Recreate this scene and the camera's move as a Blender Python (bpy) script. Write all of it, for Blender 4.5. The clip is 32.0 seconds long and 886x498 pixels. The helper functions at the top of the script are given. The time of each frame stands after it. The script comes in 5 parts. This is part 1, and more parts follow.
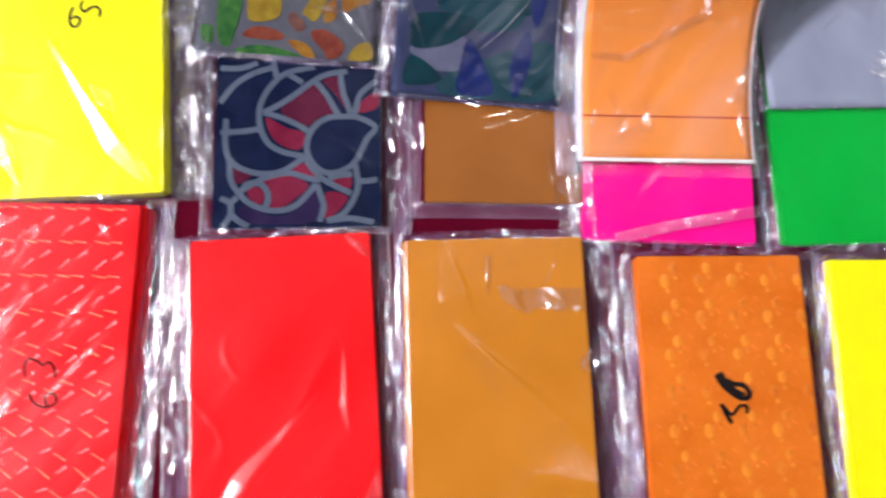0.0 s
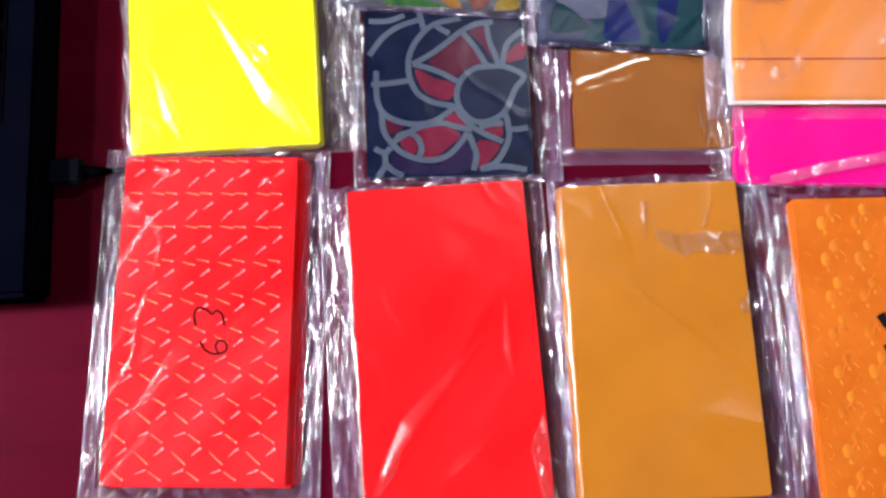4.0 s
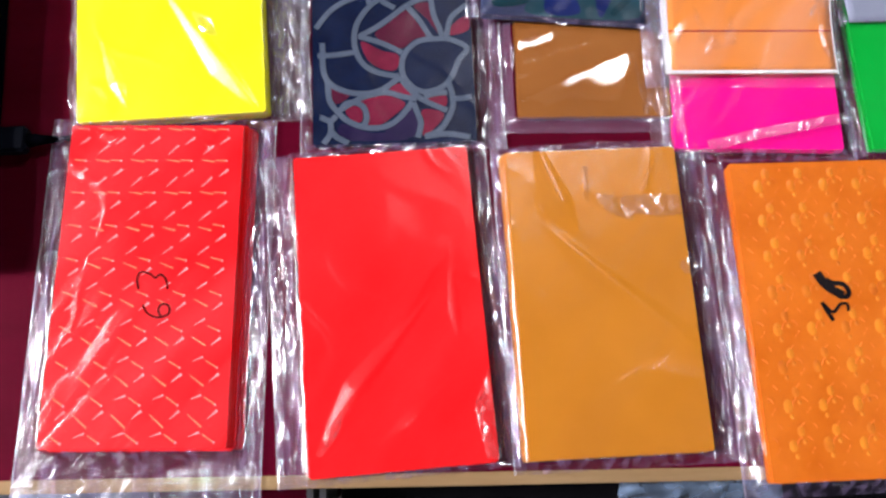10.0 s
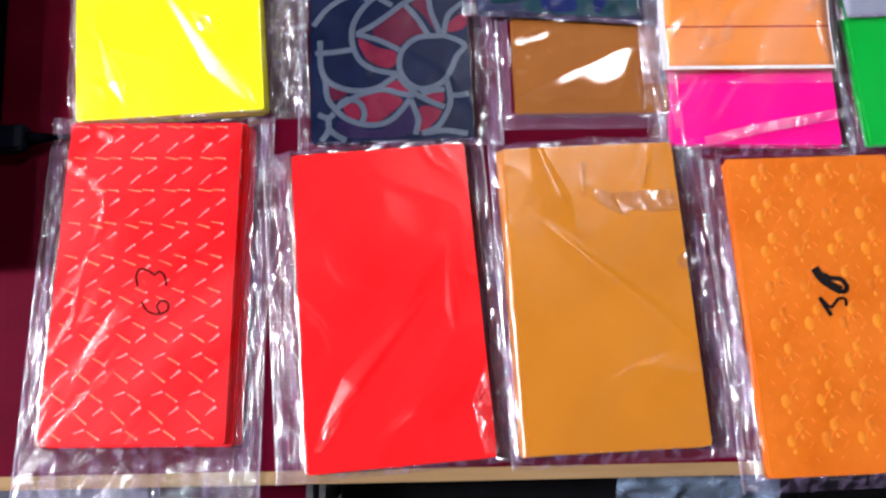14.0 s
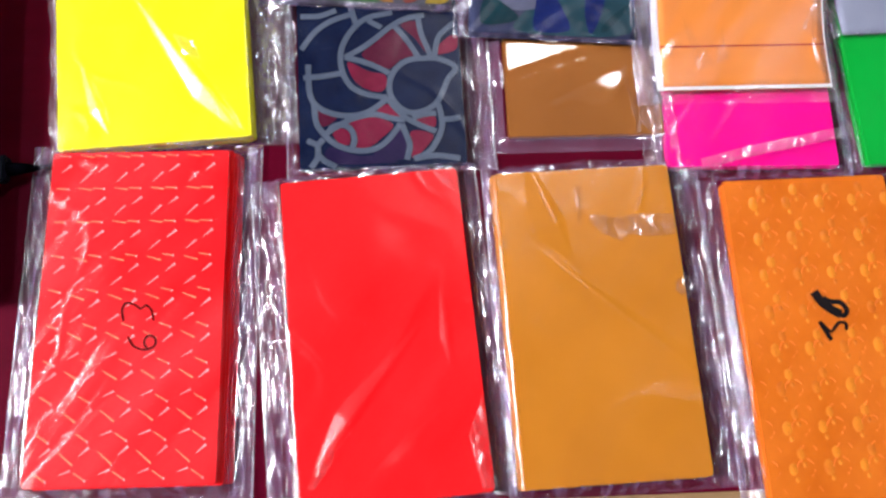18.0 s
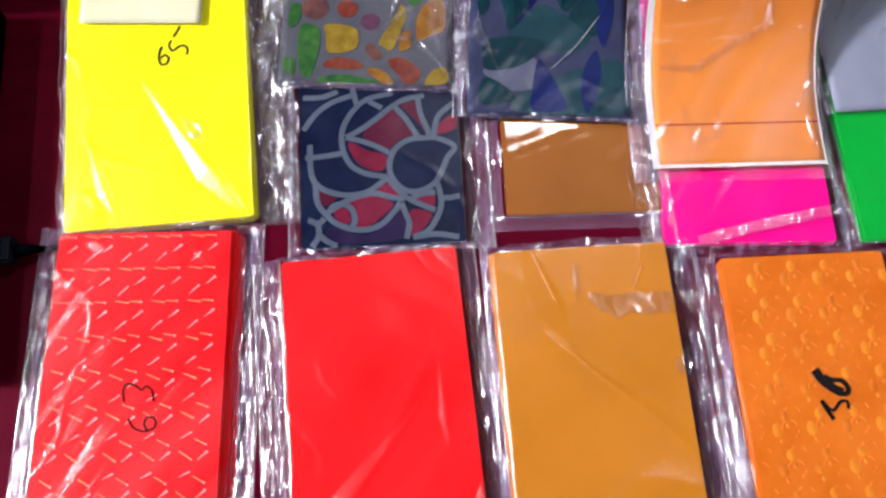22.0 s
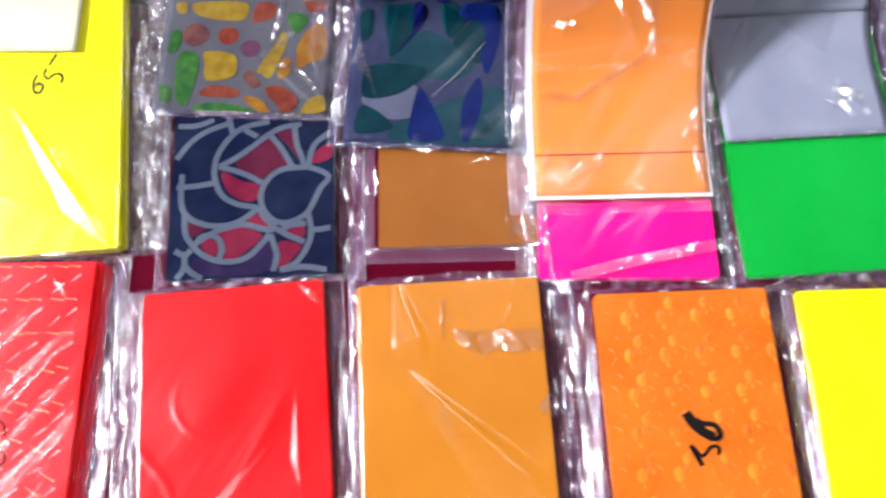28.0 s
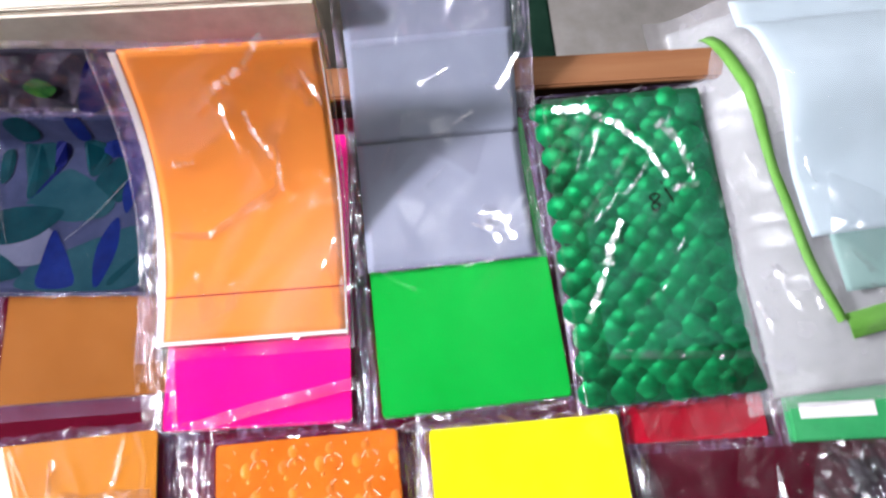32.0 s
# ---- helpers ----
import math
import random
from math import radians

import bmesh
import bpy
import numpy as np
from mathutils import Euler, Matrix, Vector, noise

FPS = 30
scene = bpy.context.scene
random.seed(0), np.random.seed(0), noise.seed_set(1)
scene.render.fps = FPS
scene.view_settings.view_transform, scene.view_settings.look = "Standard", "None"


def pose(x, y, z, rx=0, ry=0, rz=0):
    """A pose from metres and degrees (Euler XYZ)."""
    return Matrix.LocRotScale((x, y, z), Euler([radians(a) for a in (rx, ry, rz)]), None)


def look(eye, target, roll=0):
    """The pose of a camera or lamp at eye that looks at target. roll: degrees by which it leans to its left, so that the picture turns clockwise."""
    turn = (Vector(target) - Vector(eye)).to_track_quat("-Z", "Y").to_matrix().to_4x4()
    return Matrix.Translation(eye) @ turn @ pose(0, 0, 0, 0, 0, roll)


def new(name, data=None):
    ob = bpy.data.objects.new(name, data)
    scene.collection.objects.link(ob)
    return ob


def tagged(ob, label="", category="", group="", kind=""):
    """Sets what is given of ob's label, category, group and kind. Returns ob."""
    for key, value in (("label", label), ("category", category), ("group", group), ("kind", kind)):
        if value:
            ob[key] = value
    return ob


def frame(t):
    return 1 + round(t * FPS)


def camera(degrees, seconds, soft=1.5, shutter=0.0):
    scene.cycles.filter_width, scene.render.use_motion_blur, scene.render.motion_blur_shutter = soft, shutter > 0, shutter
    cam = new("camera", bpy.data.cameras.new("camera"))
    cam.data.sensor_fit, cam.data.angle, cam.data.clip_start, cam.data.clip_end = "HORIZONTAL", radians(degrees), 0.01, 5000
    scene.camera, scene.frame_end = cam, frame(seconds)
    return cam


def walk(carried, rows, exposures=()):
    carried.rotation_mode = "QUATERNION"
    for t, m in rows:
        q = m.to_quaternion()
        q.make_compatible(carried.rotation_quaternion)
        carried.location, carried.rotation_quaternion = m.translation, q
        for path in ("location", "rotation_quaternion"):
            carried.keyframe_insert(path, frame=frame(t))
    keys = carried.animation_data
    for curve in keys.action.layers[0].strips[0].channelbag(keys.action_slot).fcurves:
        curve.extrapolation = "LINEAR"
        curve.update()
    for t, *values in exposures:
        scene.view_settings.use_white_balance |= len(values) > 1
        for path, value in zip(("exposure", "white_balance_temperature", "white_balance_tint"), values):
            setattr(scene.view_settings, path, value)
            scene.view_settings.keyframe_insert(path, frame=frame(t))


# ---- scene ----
from mathutils.geometry import delaunay_2d_cdt

# camera: a phone held about 0.44 m over the desk
cam = camera(60.00, 32.0, soft=2.5, shutter=0.6)
walk(cam, [
    (0.0, pose(0.1249, -0.0912, 0.4412, 11.58, -2.75, 0.43)),
    (0.5, pose(0.0927, -0.0984, 0.4358, 12.81, -0.90, -0.12)),
    (1.0, pose(0.0717, -0.1069, 0.4326, 12.06, 0.22, -0.30)),
    (1.5, pose(0.0471, -0.1087, 0.4393, 12.43, -0.65, -0.80)),
    (2.0, pose(0.0312, -0.1054, 0.4358, 12.96, -0.90, -1.53)),
    (2.5, pose(0.0235, -0.1111, 0.4287, 12.56, -2.10, -2.40)),
    (3.0, pose(0.0264, -0.1219, 0.4467, 13.93, -2.18, -0.14)),
    (3.5, pose(0.0345, -0.1216, 0.4441, 11.99, -1.08, 0.75)),
    (4.0, pose(0.0495, -0.1175, 0.4362, 11.03, -0.80, -0.18)),
    (4.5, pose(0.0561, -0.1201, 0.4345, 10.87, -1.22, -1.15)),
    (6.5, pose(0.0689, -0.1393, 0.4285, 13.58, -2.14, -1.93)),
    (7.0, pose(0.0763, -0.1401, 0.4342, 14.45, -1.59, -0.74)),
    (7.5, pose(0.0794, -0.1414, 0.4380, 15.30, -1.94, -1.12)),
    (8.0, pose(0.0806, -0.1409, 0.4338, 14.56, -1.21, -0.98)),
    (8.5, pose(0.0788, -0.1451, 0.4349, 14.74, -1.37, -1.23)),
    (9.0, pose(0.0785, -0.1545, 0.4359, 14.82, -2.02, -1.77)),
    (9.5, pose(0.0743, -0.1596, 0.4330, 15.08, -2.41, -1.55)),
    (10.0, pose(0.0697, -0.1615, 0.4312, 14.09, -2.13, -0.98)),
    (10.5, pose(0.0669, -0.1662, 0.4379, 14.26, -2.29, -2.22)),
    (11.0, pose(0.0638, -0.1598, 0.4321, 13.60, -1.87, -1.90)),
    (11.5, pose(0.0650, -0.1584, 0.4324, 14.02, -1.59, -1.13)),
    (12.0, pose(0.0707, -0.1586, 0.4271, 14.59, -2.25, -1.87)),
    (12.5, pose(0.0700, -0.1690, 0.4348, 14.27, -1.91, -1.38)),
    (13.0, pose(0.0700, -0.1679, 0.4360, 13.73, -1.41, -1.12)),
    (13.5, pose(0.0740, -0.1656, 0.4344, 14.16, -1.77, -0.96)),
    (15.5, pose(0.0715, -0.1524, 0.4277, 13.56, -1.67, -1.79)),
    (16.0, pose(0.0742, -0.1461, 0.4302, 13.43, -1.95, -1.71)),
    (16.5, pose(0.0750, -0.1490, 0.4306, 13.28, -1.97, -1.66)),
    (17.0, pose(0.0717, -0.1505, 0.4290, 13.62, -1.88, -1.53)),
    (17.5, pose(0.0715, -0.1503, 0.4270, 14.21, -1.96, -1.72)),
    (18.0, pose(0.0720, -0.1459, 0.4270, 14.09, -2.32, -2.00)),
    (18.5, pose(0.0706, -0.1385, 0.4276, 14.10, -2.24, -1.76)),
    (19.0, pose(0.0698, -0.1332, 0.4263, 13.85, -2.10, -1.71)),
    (19.5, pose(0.0706, -0.1321, 0.4263, 13.82, -1.92, -1.59)),
    (20.0, pose(0.0707, -0.1303, 0.4302, 14.41, -1.98, -1.50)),
    (20.5, pose(0.0735, -0.1288, 0.4282, 14.68, -1.92, -1.45)),
    (21.0, pose(0.0775, -0.1248, 0.4296, 15.17, -1.68, -1.84)),
    (21.5, pose(0.0794, -0.1308, 0.4385, 16.74, -1.55, -1.96)),
    (22.0, pose(0.0787, -0.1278, 0.4361, 17.35, -1.53, -2.01)),
    (22.5, pose(0.0786, -0.1346, 0.4400, 18.30, -1.48, -1.75)),
    (23.0, pose(0.0776, -0.1362, 0.4419, 19.15, -1.33, -2.45)),
    (23.5, pose(0.0796, -0.1280, 0.4444, 19.43, -0.42, -2.20)),
    (24.0, pose(0.0818, -0.1224, 0.4427, 18.61, -0.70, -2.32)),
    (24.5, pose(0.0810, -0.1351, 0.4408, 19.35, -0.37, -1.67)),
    (26.5, pose(0.0831, -0.1345, 0.4424, 19.23, -0.38, -2.64)),
    (27.0, pose(0.1011, -0.1268, 0.4371, 17.62, 0.30, -3.19)),
    (27.5, pose(0.1393, -0.1151, 0.4258, 17.85, -0.40, -1.61)),
    (28.0, pose(0.1715, -0.1112, 0.4316, 17.71, 0.25, -0.99)),
    (28.5, pose(0.2157, -0.1117, 0.4336, 17.74, 0.27, -3.09)),
    (29.0, pose(0.2570, -0.1230, 0.4411, 17.68, 1.26, -2.50)),
    (29.5, pose(0.2935, -0.1240, 0.4408, 17.64, 0.95, -4.57)),
    (30.0, pose(0.3203, -0.1305, 0.4373, 17.34, 1.59, -5.23)),
    (30.5, pose(0.3369, -0.1332, 0.4366, 19.16, 0.66, -5.95)),
    (31.0, pose(0.3556, -0.1167, 0.4446, 21.79, -0.02, -5.53)),
    (31.5, pose(0.3703, -0.0976, 0.4436, 22.47, 0.58, -5.21)),
    (32.0, pose(0.3703, -0.0677, 0.4338, 21.72, -0.71, -4.30)),
], exposures=[(0.0, 0.24), (1.0, 0.24), (24.5, 0.24), (26.5, 0.36), (28.5, 0.68), (30.0, 0.60), (32.0, 0.70)])

# ---- light: an indoor room lit by ceiling lamps ----
world = bpy.data.worlds.new("room_air")
scene.world = world
world.use_nodes = True
world.node_tree.nodes["Background"].inputs[0].default_value = (0.8, 0.88, 1.0, 1)
world.node_tree.nodes["Background"].inputs[1].default_value = 0.02

# x, y, z, turn, length, width and watts of the ceiling lamps; the third is an added fill
LAMPS = [(-1.40, 0.10, 1.72, 90, 1.1, 0.12, 12.0), (0.51, 0.975, 1.72, 0, 0.40, 0.13, 7.5), (0.55, -1.25, 1.72, 0, 1.2, 0.05, 2.5)]
WALL_LAMP = (-2.4, 0.02, 1.66, 1.1, 0.30, 450.0)   # x, y, z, length, width and watts of the lamp on the west wall


# ---- materials ----
def nodes_of(name):
    m = bpy.data.materials.new(name)
    m.use_nodes = True
    t = m.node_tree
    return m, t, t.nodes["Principled BSDF"]


def link(t, a, b):
    t.links.new(a, b)


def node(t, kind, **values):
    n = t.nodes.new(kind)
    for k, v in values.items():
        if k in n.inputs:
            n.inputs[k].default_value = v
    return n


def ramp(t, fac, low, high, c0, c1):
    r = t.nodes.new("ShaderNodeValToRGB")
    r.color_ramp.elements[0].position, r.color_ramp.elements[1].position = low, high
    r.color_ramp.elements[0].color, r.color_ramp.elements[1].color = (*c0, 1), (*c1, 1)
    link(t, fac, r.inputs[0])
    return r.outputs[0]


def surface(name, c0, c1, rough=0.4, metal=0.0, scale=40.0, bump=0.0, fine=600.0, stretch=(1, 1, 1), coat=0.0, spec=0.05):
    """A surface whose colour drifts between c0 and c1, with fine relief."""
    m, t, b = nodes_of(name)
    co = t.nodes.new("ShaderNodeTexCoord")
    mp = t.nodes.new("ShaderNodeMapping")
    mp.inputs["Scale"].default_value = stretch
    link(t, co.outputs["Object"], mp.inputs[0])
    n1 = node(t, "ShaderNodeTexNoise", Scale=scale, Detail=5.0, Roughness=0.6)
    n2 = node(t, "ShaderNodeTexNoise", Scale=fine, Detail=2.0)
    link(t, mp.outputs[0], n1.inputs["Vector"])
    link(t, mp.outputs[0], n2.inputs["Vector"])
    link(t, ramp(t, n1.outputs[0], 0.3, 0.7, c0, c1), b.inputs["Base Color"])
    b.inputs["Metallic"].default_value = metal
    b.inputs["Coat Weight"].default_value = coat
    b.inputs["Specular IOR Level"].default_value = spec
    rr = t.nodes.new("ShaderNodeMapRange")
    rr.inputs["To Min"].default_value, rr.inputs["To Max"].default_value = rough * 0.8, min(1, rough * 1.25)
    link(t, n1.outputs[0], rr.inputs[0])
    link(t, rr.outputs[0], b.inputs["Roughness"])
    if bump:
        bp = node(t, "ShaderNodeBump", Strength=bump, Distance=0.0004)
        link(t, n2.outputs[0], bp.inputs["Height"])
        link(t, bp.outputs[0], b.inputs["Normal"])
    return m


def film(name, haze=0.04, gloss=1.0, rough=0.09, wrinkle=0.0015, vary=0.55, tint=(0.98, 0.98, 0.985), white=(0.85, 0.85, 0.9), lean=36, scale=48.0, stretch=0.25, detail=3.0, streaky=False):
    """Clear packing film: passes light, with a mirror gloss and a little haze."""
    m = bpy.data.materials.new(name)
    m.use_nodes = True
    t = m.node_tree
    t.nodes.remove(t.nodes["Principled BSDF"])
    out = t.nodes["Material Output"]
    clear = t.nodes.new("ShaderNodeBsdfTransparent")
    clear.inputs[0].default_value = (*tint, 1)
    milk = t.nodes.new("ShaderNodeBsdfDiffuse")
    milk.inputs[0].default_value = (*white, 1)
    shine = t.nodes.new("ShaderNodeBsdfGlossy")
    shine.inputs["Roughness"].default_value = rough
    shine.inputs[0].default_value = (1, 1, 1, 1)
    co = t.nodes.new("ShaderNodeTexCoord")
    mp = t.nodes.new("ShaderNodeMapping")
    mp.inputs["Scale"].default_value = (1.0, stretch, 1.0)
    turn = t.nodes.new("ShaderNodeMapping")
    turn.inputs["Rotation"].default_value = (0, 0, radians(lean))
    link(t, co.outputs["Object"], turn.inputs[0])
    link(t, turn.outputs[0], mp.inputs[0])
    n = node(t, "ShaderNodeTexNoise", Scale=scale, Detail=detail, Roughness=0.5, Distortion=0.6)
    link(t, mp.outputs[0], n.inputs["Vector"])
    bp = node(t, "ShaderNodeBump", Strength=1.0, Distance=wrinkle)
    link(t, n.outputs[0], bp.inputs["Height"])
    link(t, bp.outputs[0], shine.inputs["Normal"])
    n2 = node(t, "ShaderNodeTexNoise", Scale=60.0, Detail=4.0)
    link(t, co.outputs["Object"], n2.inputs["Vector"])
    hz = t.nodes.new("ShaderNodeMapRange")
    hz.inputs["From Min"].default_value, hz.inputs["From Max"].default_value = (0.46, 0.72) if streaky else (0.35, 0.7)
    hz.inputs["To Min"].default_value, hz.inputs["To Max"].default_value = haze * (1 - vary), haze * (1 + vary)
    link(t, (n if streaky else n2).outputs[0], hz.inputs[0])
    m1 = t.nodes.new("ShaderNodeMixShader")
    link(t, hz.outputs[0], m1.inputs[0])
    link(t, clear.outputs[0], m1.inputs[1])
    link(t, milk.outputs[0], m1.inputs[2])
    m2 = t.nodes.new("ShaderNodeMixShader")
    m2.inputs[0].default_value = gloss * 0.085
    link(t, m1.outputs[0], m2.inputs[1])
    link(t, shine.outputs[0], m2.inputs[2])
    link(t, m2.outputs[0], out.inputs[0])
    return m


def glint(name, colour, lean=0.0, toward=180.0, rough=0.22, spec=0.5, tint=(1, 1, 1)):
    """A prism facet of embossed foil: its tiny grooves face one way."""
    m, t, b = nodes_of(name)
    co = t.nodes.new("ShaderNodeTexCoord")
    n = node(t, "ShaderNodeTexNoise", Scale=90.0, Detail=3.0)
    link(t, co.outputs["Object"], n.inputs["Vector"])
    link(t, ramp(t, n.outputs[0], 0.35, 0.65, tuple(0.75 * c for c in colour), colour), b.inputs["Base Color"])
    b.inputs["Roughness"].default_value = rough
    b.inputs["Specular IOR Level"].default_value = spec
    b.inputs["Specular Tint"].default_value = (*tint, 1)
    if lean:
        v = t.nodes.new("ShaderNodeCombineXYZ")
        a, q = radians(lean), radians(toward)
        for i, c in enumerate((math.sin(a) * math.cos(q), math.sin(a) * math.sin(q), math.cos(a))):
            v.inputs[i].default_value = c
        link(t, v.outputs[0], b.inputs["Normal"])
    return m


def island(name, c0, c1, rough, spec, metal=0.0):
    """Embossed foil whose bumps differ in shade from one to the next."""
    m, t, b = nodes_of(name)
    g = t.nodes.new("ShaderNodeNewGeometry")
    co = t.nodes.new("ShaderNodeTexCoord")
    n = node(t, "ShaderNodeTexNoise", Scale=160.0, Detail=3.0)
    link(t, co.outputs["Object"], n.inputs["Vector"])
    k = t.nodes.new("ShaderNodeMath")
    k.operation = "MULTIPLY_ADD"
    link(t, g.outputs["Random Per Island"], k.inputs[0])
    k.inputs[1].default_value = 0.55
    link(t, n.outputs[0], k.inputs[2])
    link(t, ramp(t, k.outputs[0], 0.4, 1.1, c0, c1), b.inputs["Base Color"])
    b.inputs["Roughness"].default_value = rough
    b.inputs["Specular IOR Level"].default_value = spec
    b.inputs["Metallic"].default_value = metal
    return m


